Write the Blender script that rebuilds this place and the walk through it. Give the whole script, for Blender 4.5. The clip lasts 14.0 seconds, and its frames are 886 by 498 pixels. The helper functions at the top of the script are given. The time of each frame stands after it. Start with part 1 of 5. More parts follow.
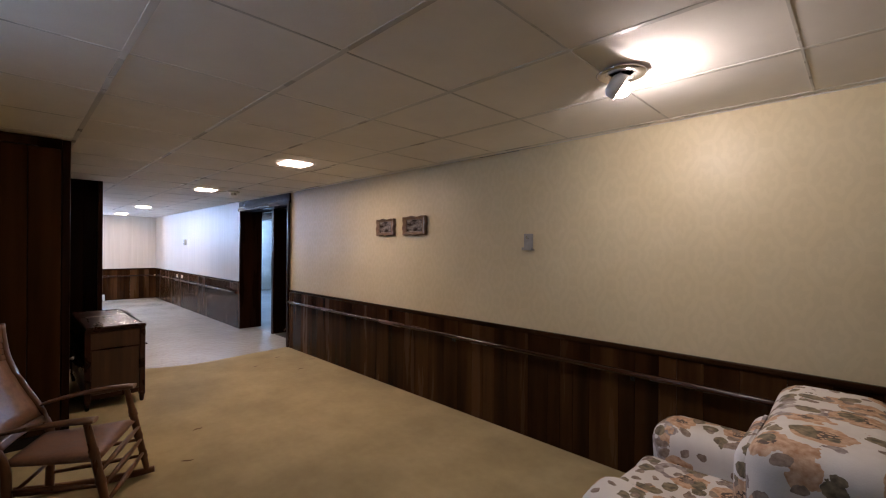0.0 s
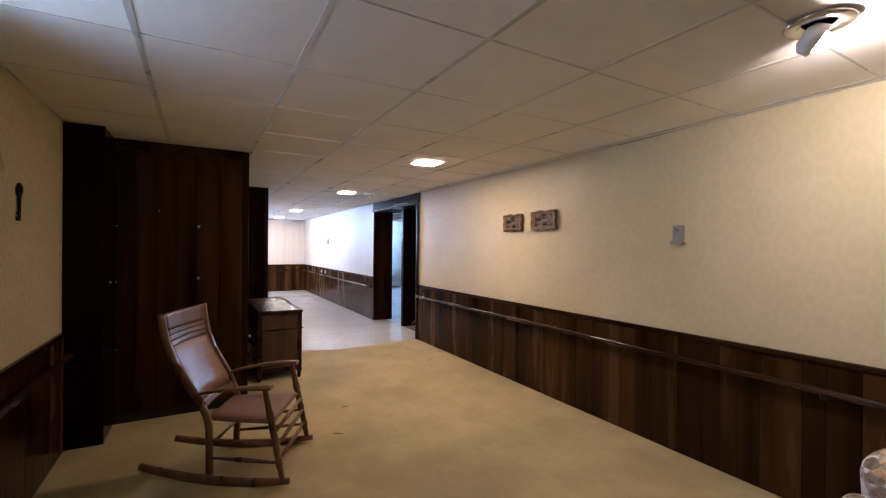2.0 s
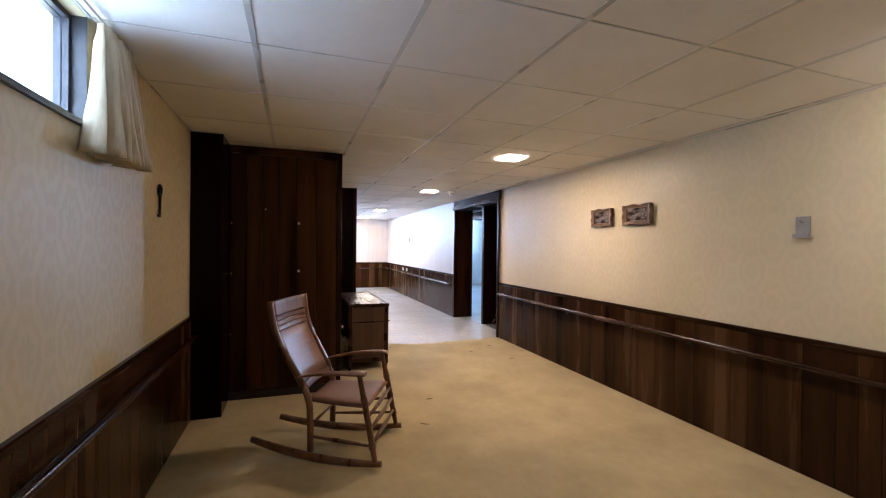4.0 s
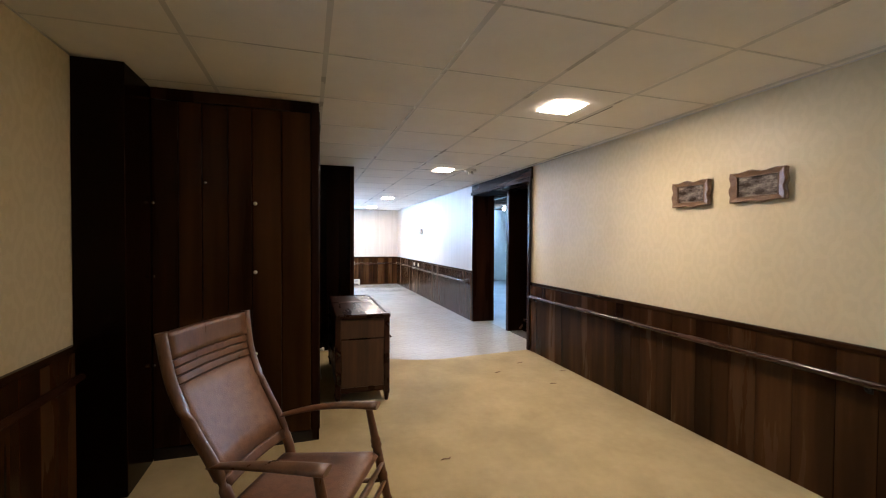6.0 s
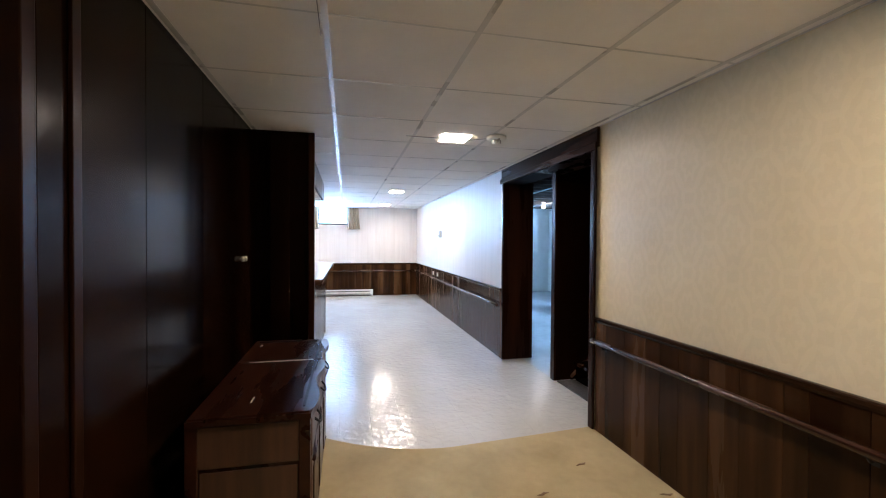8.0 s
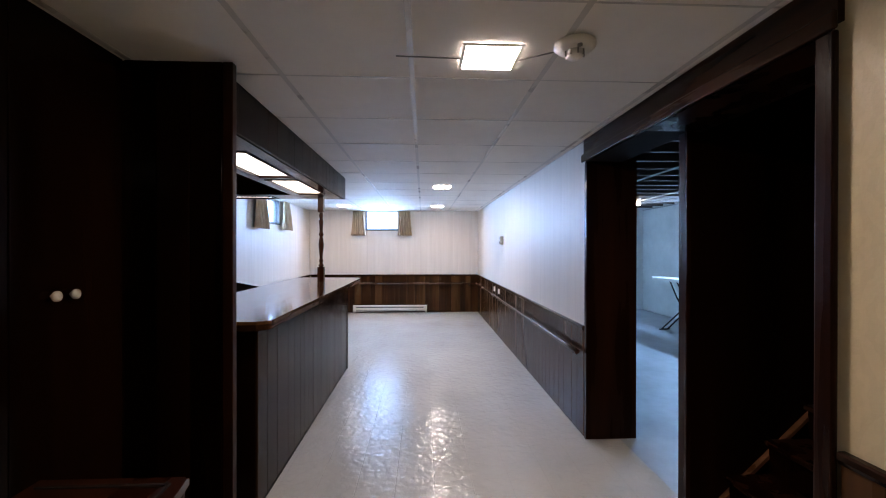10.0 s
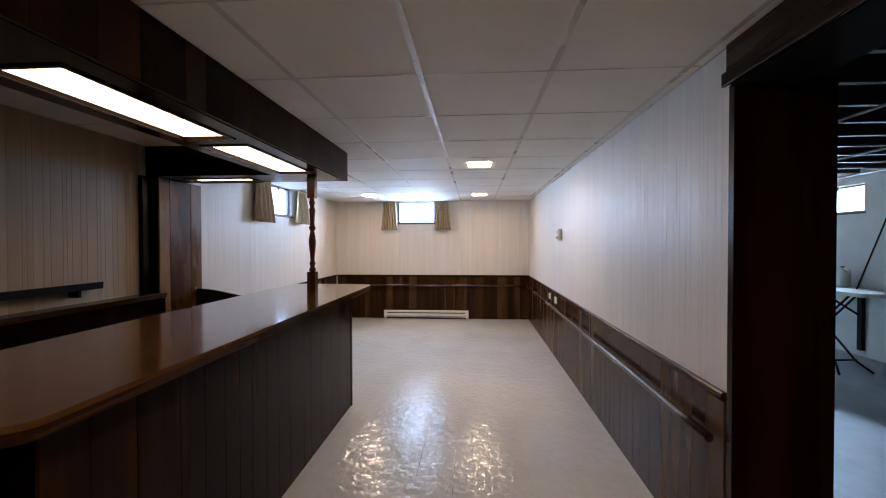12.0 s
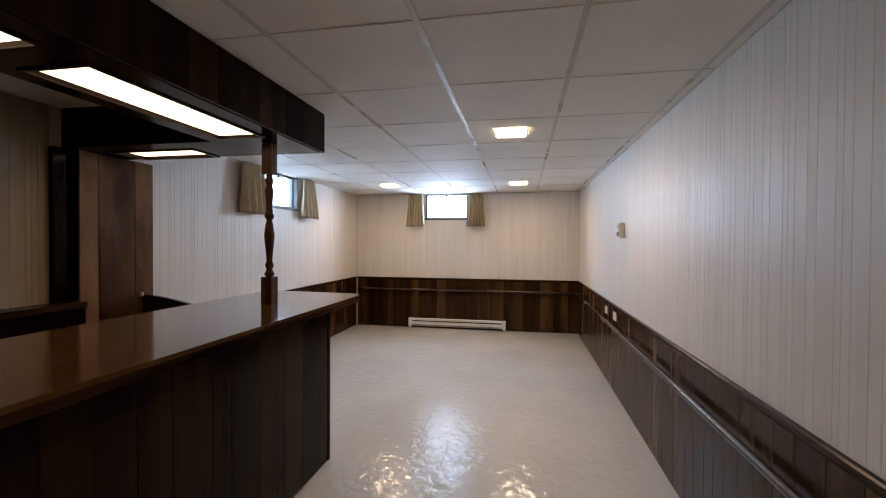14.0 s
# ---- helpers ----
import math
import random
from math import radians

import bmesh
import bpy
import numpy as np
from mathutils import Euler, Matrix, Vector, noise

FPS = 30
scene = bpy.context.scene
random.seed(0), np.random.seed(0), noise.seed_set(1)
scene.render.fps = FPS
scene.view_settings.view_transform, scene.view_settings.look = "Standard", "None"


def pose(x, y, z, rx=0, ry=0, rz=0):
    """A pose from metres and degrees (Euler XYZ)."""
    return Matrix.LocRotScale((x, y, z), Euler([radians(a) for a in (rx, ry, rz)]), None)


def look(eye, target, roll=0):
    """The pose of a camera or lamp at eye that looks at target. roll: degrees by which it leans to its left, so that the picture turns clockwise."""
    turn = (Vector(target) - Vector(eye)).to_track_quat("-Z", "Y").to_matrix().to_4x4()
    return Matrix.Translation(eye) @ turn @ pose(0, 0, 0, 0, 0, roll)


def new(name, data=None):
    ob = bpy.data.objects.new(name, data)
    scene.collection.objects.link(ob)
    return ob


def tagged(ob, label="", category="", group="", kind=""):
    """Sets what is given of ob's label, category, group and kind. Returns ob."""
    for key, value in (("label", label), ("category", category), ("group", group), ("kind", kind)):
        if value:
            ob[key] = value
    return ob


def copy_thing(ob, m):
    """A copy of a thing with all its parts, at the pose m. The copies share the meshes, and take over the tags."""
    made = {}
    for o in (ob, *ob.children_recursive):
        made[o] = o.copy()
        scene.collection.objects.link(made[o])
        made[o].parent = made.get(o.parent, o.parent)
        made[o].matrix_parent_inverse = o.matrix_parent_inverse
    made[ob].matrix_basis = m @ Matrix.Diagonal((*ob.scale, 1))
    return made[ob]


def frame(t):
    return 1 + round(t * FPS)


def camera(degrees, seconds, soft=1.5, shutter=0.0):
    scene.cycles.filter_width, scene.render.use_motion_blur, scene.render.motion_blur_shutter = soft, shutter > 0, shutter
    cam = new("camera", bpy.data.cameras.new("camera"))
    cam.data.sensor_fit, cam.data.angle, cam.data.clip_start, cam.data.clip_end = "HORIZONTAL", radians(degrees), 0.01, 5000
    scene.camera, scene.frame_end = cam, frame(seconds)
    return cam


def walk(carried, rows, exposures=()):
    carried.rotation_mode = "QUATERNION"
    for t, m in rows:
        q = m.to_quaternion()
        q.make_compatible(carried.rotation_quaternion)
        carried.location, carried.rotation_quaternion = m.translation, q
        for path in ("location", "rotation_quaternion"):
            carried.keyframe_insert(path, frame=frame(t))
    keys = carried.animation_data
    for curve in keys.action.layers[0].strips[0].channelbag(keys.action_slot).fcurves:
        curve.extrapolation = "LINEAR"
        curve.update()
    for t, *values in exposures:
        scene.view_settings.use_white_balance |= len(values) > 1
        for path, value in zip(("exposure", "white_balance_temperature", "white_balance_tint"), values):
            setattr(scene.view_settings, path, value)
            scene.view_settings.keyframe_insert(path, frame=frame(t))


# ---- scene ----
cam = camera(92.5, 14.0, soft=1.15)
PATH = [
    (0, (-0.042, 0.43, 1.429), (-1.447, 1.853, 1.425), 0.5),
    (0.5, (-0.064, 0.416, 1.417), (-1.576, 1.726, 1.412), 0.6),
    (1, (-0.089, 0.388, 1.405), (-1.695, 1.58, 1.4), 0.5),
    (1.5, (-0.113, 0.372, 1.391), (-1.795, 1.454, 1.387), 0.5),
    (2, (-0.133, 0.364, 1.38), (-1.871, 1.355, 1.373), 0.5),
    (2.5, (-0.143, 0.36, 1.365), (-1.928, 1.263, 1.358), 0.5),
    (3, (-0.147, 0.344, 1.358), (-1.969, 1.169, 1.349), 0.6),
    (3.5, (-0.161, 0.32, 1.349), (-2.017, 1.065, 1.339), 0.6),
    (4, (-0.166, 0.305, 1.34), (-2.053, 0.969, 1.33), 0.6),
    (4.2, (-0.18, 0.304, 1.341), (-2.077, 0.938, 1.326), 0.7),
    (6.5, (-1.781, 0.834, 1.311), (-3.688, 1.437, 1.269), 0.3),
    (7, (-2.225, 1.014, 1.318), (-4.133, 1.613, 1.281), 0.3),
    (7.5, (-2.666, 1.211, 1.337), (-4.589, 1.759, 1.304), 0.1),
    (8, (-3.079, 1.421, 1.355), (-5.028, 1.866, 1.323), 0.4),
    (8.5, (-3.501, 1.605, 1.38), (-5.464, 1.985, 1.348), 0.2),
    (9, (-3.903, 1.772, 1.401), (-5.885, 2.041, 1.373), 0.2),
    (9.2, (-4.063, 1.829, 1.397), (-6.05, 2.054, 1.377), 0.2),
    (11.5, (-5.662, 2.147, 1.419), (-7.66, 2.066, 1.392), -0.2),
    (12, (-5.988, 2.19, 1.423), (-7.982, 2.042, 1.393), -0.1),
    (12.5, (-6.279, 2.227, 1.419), (-8.27, 2.034, 1.389), 0.1),
    (13, (-6.559, 2.263, 1.41), (-8.544, 2.021, 1.381), 0.2),
    (13.5, (-6.826, 2.295, 1.404), (-8.801, 1.983, 1.377), 0.2),
    (14, (-7.085, 2.327, 1.391), (-9.051, 1.96, 1.363), 0.3),
]
EXPOSURES = [(0, -0.52, 6600, 22), (1.5, -0.10, 6600, 21), (3, 0.34, 6600, 21), (4.2, 0.38, 6500, 19), (6.5, 0.27, 6250, 12), (8, 0.08, 6050, 12), (9, -0.28, 5950, 14), (11.5, -0.98, 7400, 19), (14, -1.30, 8500, 19)]
walk(cam, [(t, look(eye, target, roll)) for t, eye, target, roll in PATH], EXPOSURES)

# ---- light ----
world = bpy.data.worlds.new("sky")
scene.world = world
world.use_nodes = True
_wn = world.node_tree.nodes
_sky = _wn.new("ShaderNodeTexSky")
_sky.sky_type, _sky.sun_disc = "NISHITA", False
_sky.sun_elevation, _sky.sun_rotation = radians(40), radians(150)
world.node_tree.links.new(_sky.outputs[0], _wn["Background"].inputs[0])
_wn["Background"].inputs[1].default_value = 0.1

LAMP = 174.0        # ceiling panel lights
BULB = 760.0      # bare eyeball bulb
BAR = 6.0          # diffusers over the bar
DAY_A, DAY_B, DAY_C = 14.0, 85.0, 310.0
DAY_UTIL = 560.0
LAMP_COLOUR = (1.0, 0.83, 0.67)
BAR_COLOUR = (1.0, 0.86, 0.71)
DAY_COLOUR = (0.50, 0.72, 1.0)
DAY_FAR = (0.35, 0.60, 1.0)

# ---- plan ----
CEIL = 2.2
YR = 3.2           # face of the long wall with the opening
YL = -0.44         # face of the window wall
XF = -13.9         # face of the end wall
XB = 2.2           # wall behind the start
WAINS = 0.82
DOOR_A, DOOR_B, DOOR_TOP = -5.85, -7.725, 2.05


# ---- materials ----
def mat(name, c1, c2=None, rough=0.5, scale=6.0, stretch=(1, 1, 1), bump=0.0, bump_scale=60.0, metal=0.0,
        spec=0.5, rand=0.0, coat=0.0, stain=0.0, c3=None, rough_var=0.08, fine=0.35):
    """Two-scale noise between c1 and c2, with grain, bump and a change from piece to piece."""
    m = bpy.data.materials.new(name)
    m.use_nodes = True
    nt = m.node_tree
    N, L = nt.nodes, nt.links
    b = N["Principled BSDF"]
    b.inputs["Metallic"].default_value = metal
    b.inputs["Specular IOR Level"].default_value = spec
    b.inputs["Coat Weight"].default_value = coat
    b.inputs["Coat Roughness"].default_value = 0.15
    tc = N.new("ShaderNodeTexCoord")
    info = N.new("ShaderNodeObjectInfo")
    off = N.new("ShaderNodeVectorMath")
    off.operation = "MULTIPLY_ADD"
    comb = N.new("ShaderNodeCombineXYZ")
    for i in range(3):
        L.new(info.outputs["Random"], comb.inputs[i])
    L.new(comb.outputs[0], off.inputs[0])
    off.inputs[1].default_value = (37.0, 23.0, 51.0) if rand else (0, 0, 0)
    L.new(tc.outputs["Object"], off.inputs[2])
    mp = N.new("ShaderNodeMapping")
    mp.inputs["Scale"].default_value = stretch
    L.new(off.outputs[0], mp.inputs[0])
    n1 = N.new("ShaderNodeTexNoise")
    n1.inputs["Scale"].default_value, n1.inputs["Detail"].default_value = scale, 8.0
    L.new(mp.outputs[0], n1.inputs["Vector"])
    n2 = N.new("ShaderNodeTexNoise")
    n2.inputs["Scale"].default_value, n2.inputs["Detail"].default_value = scale * 6.0, 4.0
    L.new(mp.outputs[0], n2.inputs["Vector"])
    mix = N.new("ShaderNodeMath")
    mix.operation = "MULTIPLY_ADD"
    L.new(n2.outputs["Fac"], mix.inputs[0])
    mix.inputs[1].default_value = fine
    L.new(n1.outputs["Fac"], mix.inputs[2])
    if rand:
        ra = N.new("ShaderNodeMath")
        ra.operation = "MULTIPLY_ADD"
        L.new(info.outputs["Random"], ra.inputs[0])
        ra.inputs[1].default_value = rand
        L.new(mix.outputs[0], ra.inputs[2])
        sub = N.new("ShaderNodeMath")
        sub.operation = "SUBTRACT"
        L.new(ra.outputs[0], sub.inputs[0])
        sub.inputs[1].default_value = rand * 0.5
        mix = sub
    ramp = N.new("ShaderNodeValToRGB")
    e = ramp.color_ramp.elements
    e[0].position, e[1].position = 0.33 + fine * 0.3, 0.70 + fine * 0.55
    e[0].color = (*c1, 1)
    e[1].color = (*(c2 or c1), 1)
    if c3:
        mid = e.new(0.50 + fine * 0.45)
        mid.color = (*c3, 1)
    L.new(mix.outputs[0], ramp.inputs[0])
    colour = ramp.outputs[0]
    if stain:
        n3 = N.new("ShaderNodeTexNoise")
        n3.inputs["Scale"].default_value, n3.inputs["Detail"].default_value = 1.1, 5.0
        L.new(off.outputs[0], n3.inputs["Vector"])
        mr = N.new("ShaderNodeMapRange")
        mr.inputs[1].default_value, mr.inputs[2].default_value = 0.45, 0.75
        mr.inputs[3].default_value, mr.inputs[4].default_value = 1.0, 1.0 - stain
        L.new(n3.outputs["Fac"], mr.inputs[0])
        mul = N.new("ShaderNodeVectorMath")
        mul.operation = "SCALE"
        L.new(colour, mul.inputs[0])
        L.new(mr.outputs[0], mul.inputs["Scale"])
        colour = mul.outputs[0]
    L.new(colour, b.inputs["Base Color"])
    rr = N.new("ShaderNodeMapRange")
    rr.inputs[1].default_value, rr.inputs[2].default_value = 0.3, 0.7
    rr.inputs[3].default_value, rr.inputs[4].default_value = max(0.02, rough - rough_var), min(1.0, rough + rough_var)
    L.new(n1.outputs["Fac"], rr.inputs[0])
    L.new(rr.outputs[0], b.inputs["Roughness"])
    if bump:
        n4 = N.new("ShaderNodeTexNoise")
        n4.inputs["Scale"].default_value, n4.inputs["Detail"].default_value = bump_scale, 3.0
        L.new(mp.outputs[0], n4.inputs["Vector"])
        bp = N.new("ShaderNodeBump")
        bp.inputs["Strength"].default_value, bp.inputs["Distance"].default_value = bump, 0.004
        L.new(n4.outputs["Fac"], bp.inputs["Height"])
        L.new(bp.outputs[0], b.inputs["Normal"])
    return m


def glow(name, colour, strength):
    m = bpy.data.materials.new(name)
    m.use_nodes = True
    b = m.node_tree.nodes["Principled BSDF"]
    b.inputs["Base Color"].default_value = (0.8, 0.8, 0.8, 1)
    b.inputs["Emission Color"].default_value = (*colour, 1)
    b.inputs["Emission Strength"].default_value = strength
    return m


WOOD_V = (3.6, 3.6, 0.28)
M_PLANK = mat("walnut_panelling", (0.013, 0.0045, 0.0014), (0.082, 0.036, 0.013), 0.24, 1.3, WOOD_V, rand=0.15, c3=(0.034, 0.0135, 0.0045), spec=0.12, fine=0.14)
M_PLANK_H = mat("walnut_trim", (0.008, 0.003, 0.0011), (0.045, 0.018, 0.007), 0.24, 2.0, (0.45, 7, 7), spec=0.10, fine=0.12)
M_RAIL = mat("dark_varnished_rail", (0.018, 0.006, 0.0025), (0.045, 0.016, 0.007), 0.22, 2.0, (0.6, 4, 4), spec=0.5, fine=0.1)
M_BACKING = mat("dark_groove_board", (0.006, 0.003, 0.002), (0.012, 0.006, 0.004), 0.7)
# dark stain taken further: crushed shadow is put into this near-black colour
M_DARK = mat("dark_stained_shaded_plywood", (0.0016, 0.0005, 0.00015), (0.013, 0.0042, 0.0013), 0.17, 0.7, WOOD_V, rand=0.10, spec=0.06, fine=0.05)
M_CASING = mat("mahogany_casing", (0.005, 0.0015, 0.0006), (0.026, 0.008, 0.003), 0.28, 2.0, WOOD_V, spec=0.10, fine=0.12)
M_POST = mat("reddish_turned_wood", (0.030, 0.009, 0.0035), (0.085, 0.030, 0.012), 0.28, 2.5, WOOD_V, spec=0.3, fine=0.15)
# the closet's wood again, lighter brown for its lit front
M_CLOSET = mat("dark_brown_closet_planks", (0.009, 0.0032, 0.0011), (0.070, 0.028, 0.0095), 0.28, 1.0, WOOD_V, rand=0.14, c3=(0.028, 0.0105, 0.0035), spec=0.08, fine=0.12)
M_FIGURED = mat("figured_walnut_planks", (0.030, 0.012, 0.0045), (0.240, 0.125, 0.058), 0.28, 1.6, (1.7, 1.7, 0.55), rand=0.18, c3=(0.100, 0.046, 0.019), spec=0.12, fine=0.22)
M_BARPLANK = mat("dark_bar_panelling", (0.004, 0.0014, 0.0005), (0.034, 0.0145, 0.0052), 0.20, 1.2, WOOD_V, rand=0.12, c3=(0.012, 0.0045, 0.0015), spec=0.06, fine=0.12)
M_COUNTER = mat("glossy_bar_laminate", (0.055, 0.022, 0.008), (0.13, 0.058, 0.022), 0.10, 2.5, (1, 6, 6), 0.02, 30, coat=0.4, rough_var=0.04)
M_CHEST = mat("worn_mahogany", (0.010, 0.0026, 0.0010), (0.038, 0.0095, 0.0036), 0.30, 2.2, (0.6, 4, 4), 0.015, 40, stain=0.35, spec=0.25)
M_CHEST_SIDE = mat("faded_mahogany_side", (0.035, 0.014, 0.006), (0.085, 0.036, 0.016), 0.45, 3.0, WOOD_V, 0.08, 40, stain=0.3)
M_CHAIR = mat("oak_rocker_wood", (0.09, 0.037, 0.016), (0.20, 0.088, 0.040), 0.34, 5.0, (4, 4, 0.8), 0.08, 60)
M_CHAIR_PANEL = mat("woven_cane", (0.17, 0.078, 0.043), (0.29, 0.145, 0.088), 0.42, 30, (1, 1, 1), 0.35, 220)
M_CEIL = mat("ceiling_tile", (0.76, 0.735, 0.69), (0.83, 0.805, 0.76), 0.8, 2.0, bump=0.15, bump_scale=120, stain=0.08)
M_TBAR = mat("white_metal_grid", (0.50, 0.49, 0.46), (0.57, 0.56, 0.53), 0.30, 3.0)
M_WHITE = mat("white_enamel", (0.70, 0.68, 0.63), (0.80, 0.78, 0.74), 0.35, 4.0)
M_PLATE = mat("ivory_plastic", (0.62, 0.58, 0.48), (0.74, 0.70, 0.60), 0.35, 8.0)
M_GREY = mat("grey_plastic", (0.22, 0.21, 0.20), (0.34, 0.33, 0.31), 0.4, 8.0)
M_BLACK = mat("black_iron", (0.005, 0.005, 0.005), (0.014, 0.013, 0.012), 0.5, 12.0, spec=0.25)
M_CHROME = mat("chrome", (0.6, 0.58, 0.55), (0.75, 0.73, 0.7), 0.2, 20.0, metal=1.0)
M_BRASS = mat("tarnished_brass", (0.25, 0.17, 0.07), (0.45, 0.32, 0.14), 0.35, 20.0, metal=1.0)
M_CURTAIN = mat("gold_linen", (0.36, 0.26, 0.15), (0.52, 0.41, 0.27), 0.85, 8.0, (6, 6, 1), 0.3, 300)
M_CURTAIN_PALE = mat("cream_linen", (0.42, 0.34, 0.21), (0.56, 0.47, 0.33), 0.85, 8.0, (6, 6, 1), 0.3, 300)
M_FRAME_WIN = mat("dark_window_frame", (0.02, 0.022, 0.026), (0.05, 0.052, 0.058), 0.4, 8.0)
M_FRAME_PIC = mat("carved_picture_frame", (0.10, 0.055, 0.03), (0.24, 0.14, 0.08), 0.4, 14, bump=0.4, bump_scale=60)
M_CONC = mat("painted_concrete_floor", (0.30, 0.32, 0.34), (0.44, 0.46, 0.48), 0.5, 1.6, bump=0.2, bump_scale=25, stain=0.25)
M_CONCW = mat("whitewashed_concrete", (0.66, 0.68, 0.66), (0.80, 0.81, 0.79), 0.8, 1.8, bump=0.5, bump_scale=14, stain=0.15)
M_JOIST = mat("rough_joist_timber", (0.014, 0.009, 0.006), (0.045, 0.028, 0.018), 0.8, 3.0, (6, 0.5, 6), 0.2, 40)
M_MAT = mat("grey_stair_mat", (0.06, 0.056, 0.05), (0.11, 0.10, 0.09), 0.95, 30, bump=0.5, bump_scale=400)
# matte black of the wall shelf; on the pale head lining it is painted-in shade
M_HEADLINING = mat("shaded_lining_and_shelf_black", (0.008, 0.008, 0.009), (0.014, 0.014, 0.015), 0.9, 6.0, spec=0.05)
M_BARS = mat("off_white_print", (0.45, 0.42, 0.36), (0.6, 0.56, 0.5), 0.6, 20)
M_LAMP = glow("panel_light", LAMP_COLOUR, LAMP)
M_BULB = glow("bulb_light", (1.0, 0.91, 0.82), BULB)
M_BARLIGHT = glow("bar_diffuser", BAR_COLOUR, BAR)
M_DAY_A = glow("daylight_backdrop_room", DAY_COLOUR, DAY_A)
M_DAY_B = glow("daylight_backdrop_bar", DAY_FAR, DAY_B)
M_DAY_C = glow("daylight_backdrop_end", DAY_FAR, DAY_C)
M_DAYU = glow("daylight_backdrop_utility", (0.36, 0.64, 1.0), DAY_UTIL)
M_BULBU = glow("utility_bulb_light", (1.0, 0.85, 0.7), 150.0)


def glass_mat():
    m = bpy.data.materials.new("window_glass")
    m.use_nodes = True
    b = m.node_tree.nodes["Principled BSDF"]
    b.inputs["Base Color"].default_value = (0.95, 0.98, 1, 1)
    b.inputs["Roughness"].default_value = 0.03
    b.inputs["IOR"].default_value = 1.1
    b.inputs["Transmission Weight"].default_value = 1.0
    return m


M_GLASS = glass_mat()


def add_nodes(m):
    nt = m.node_tree
    return nt.nodes, nt.links, nt.nodes["Principled BSDF"]


def math_on(N, L):
    """Returns a short hand for math nodes in one tree."""
    def node(op, a, bb=None, c=None):
        n = N.new("ShaderNodeMath")
        n.operation = op
        for i, v in enumerate((a, bb, c)):
            if v is None:
                continue
            if isinstance(v, (int, float)):
                n.inputs[i].default_value = v
            else:
                L.new(v, n.inputs[i])
        return n.outputs[0]
    return node


def wallpaper():
    """Cream damask: staggered leafy medallions, a little lighter and glossier than the ground."""
    m = mat("cream_damask_wallpaper", (0.56, 0.465, 0.285), (0.63, 0.535, 0.345), 0.55, 1.4, bump=0.12, bump_scale=90, stain=0.06)
    N, L, b = add_nodes(m)
    op = math_on(N, L)
    tc = N.new("ShaderNodeTexCoord")
    warp = N.new("ShaderNodeTexNoise")
    warp.inputs["Scale"].default_value, warp.inputs["Detail"].default_value = 30.0, 2.0
    L.new(tc.outputs["Object"], warp.inputs["Vector"])
    sep = N.new("ShaderNodeSeparateXYZ")
    L.new(tc.outputs["Object"], sep.inputs[0])
    wide, high = 0.27, 0.40
    medallions = []
    for shift in (0.0, 0.5):
        x = op("SUBTRACT", op("PINGPONG", op("ADD", sep.outputs["X"], shift * wide + 20 * wide), wide / 2), 0.0)
        z = op("PINGPONG", op("ADD", sep.outputs["Z"], shift * high + 20 * high), high / 2)
        xs, zs = op("DIVIDE", x, wide * 0.40), op("DIVIDE", z, high * 0.44)
        r = op("SQRT", op("ADD", op("MULTIPLY", xs, xs), op("MULTIPLY", zs, zs)))
        a = op("ARCTAN2", zs, xs)
        petals = op("MULTIPLY", op("COSINE", op("MULTIPLY", a, 8.0)), 0.9)
        wave = op("SINE", op("ADD", op("MULTIPLY_ADD", r, 13.0, petals), op("MULTIPLY", warp.outputs["Fac"], 4.0)))
        inside = op("LESS_THAN", r, 1.0)
        medallions.append(op("MULTIPLY", inside, wave))
    tot = op("MAXIMUM", *medallions)
    mr = N.new("ShaderNodeMapRange")
    mr.inputs[1].default_value, mr.inputs[2].default_value = -0.05, 0.45
    L.new(tot, mr.inputs[0])
    old = b.inputs["Base Color"].links[0].from_socket
    sc = N.new("ShaderNodeVectorMath")
    sc.operation = "SCALE"
    L.new(op("MULTIPLY_ADD", mr.outputs[0], 0.04, 0.98), sc.inputs["Scale"])
    L.new(old, sc.inputs[0])
    L.new(sc.outputs[0], b.inputs["Base Color"])
    L.new(op("MULTIPLY_ADD", mr.outputs[0], -0.17, 0.56), b.inputs["Roughness"])
    return m


M_PAPER = wallpaper()
M_STRIP = mat("whitewashed_strip_panelling", (0.62, 0.57, 0.51), (0.70, 0.65, 0.59), 0.50, 1.5, (5, 5, 0.5), rand=0.08, fine=0.15, spec=0.3)
# tan finish behind the bar, with the canopy's shade put into its colour
M_STRIP_TAN_SHADED = mat("shaded_tan_strip_panelling", (0.28, 0.20, 0.125), (0.36, 0.27, 0.18), 0.5, 1.5, (5, 5, 0.5), rand=0.08, fine=0.15, spec=0.3)
M_STRIP_GAP = mat("tan_panel_groove", (0.46, 0.39, 0.32), (0.52, 0.45, 0.37), 0.7, 4.0)

def carpet_mat():
    m = mat("tan_cut_pile_carpet", (0.41, 0.318, 0.16), (0.52, 0.41, 0.22), 0.95, 3.0, bump=0.7, bump_scale=380, stain=0.24, spec=0.15)
    return m


M_CARPET = carpet_mat()


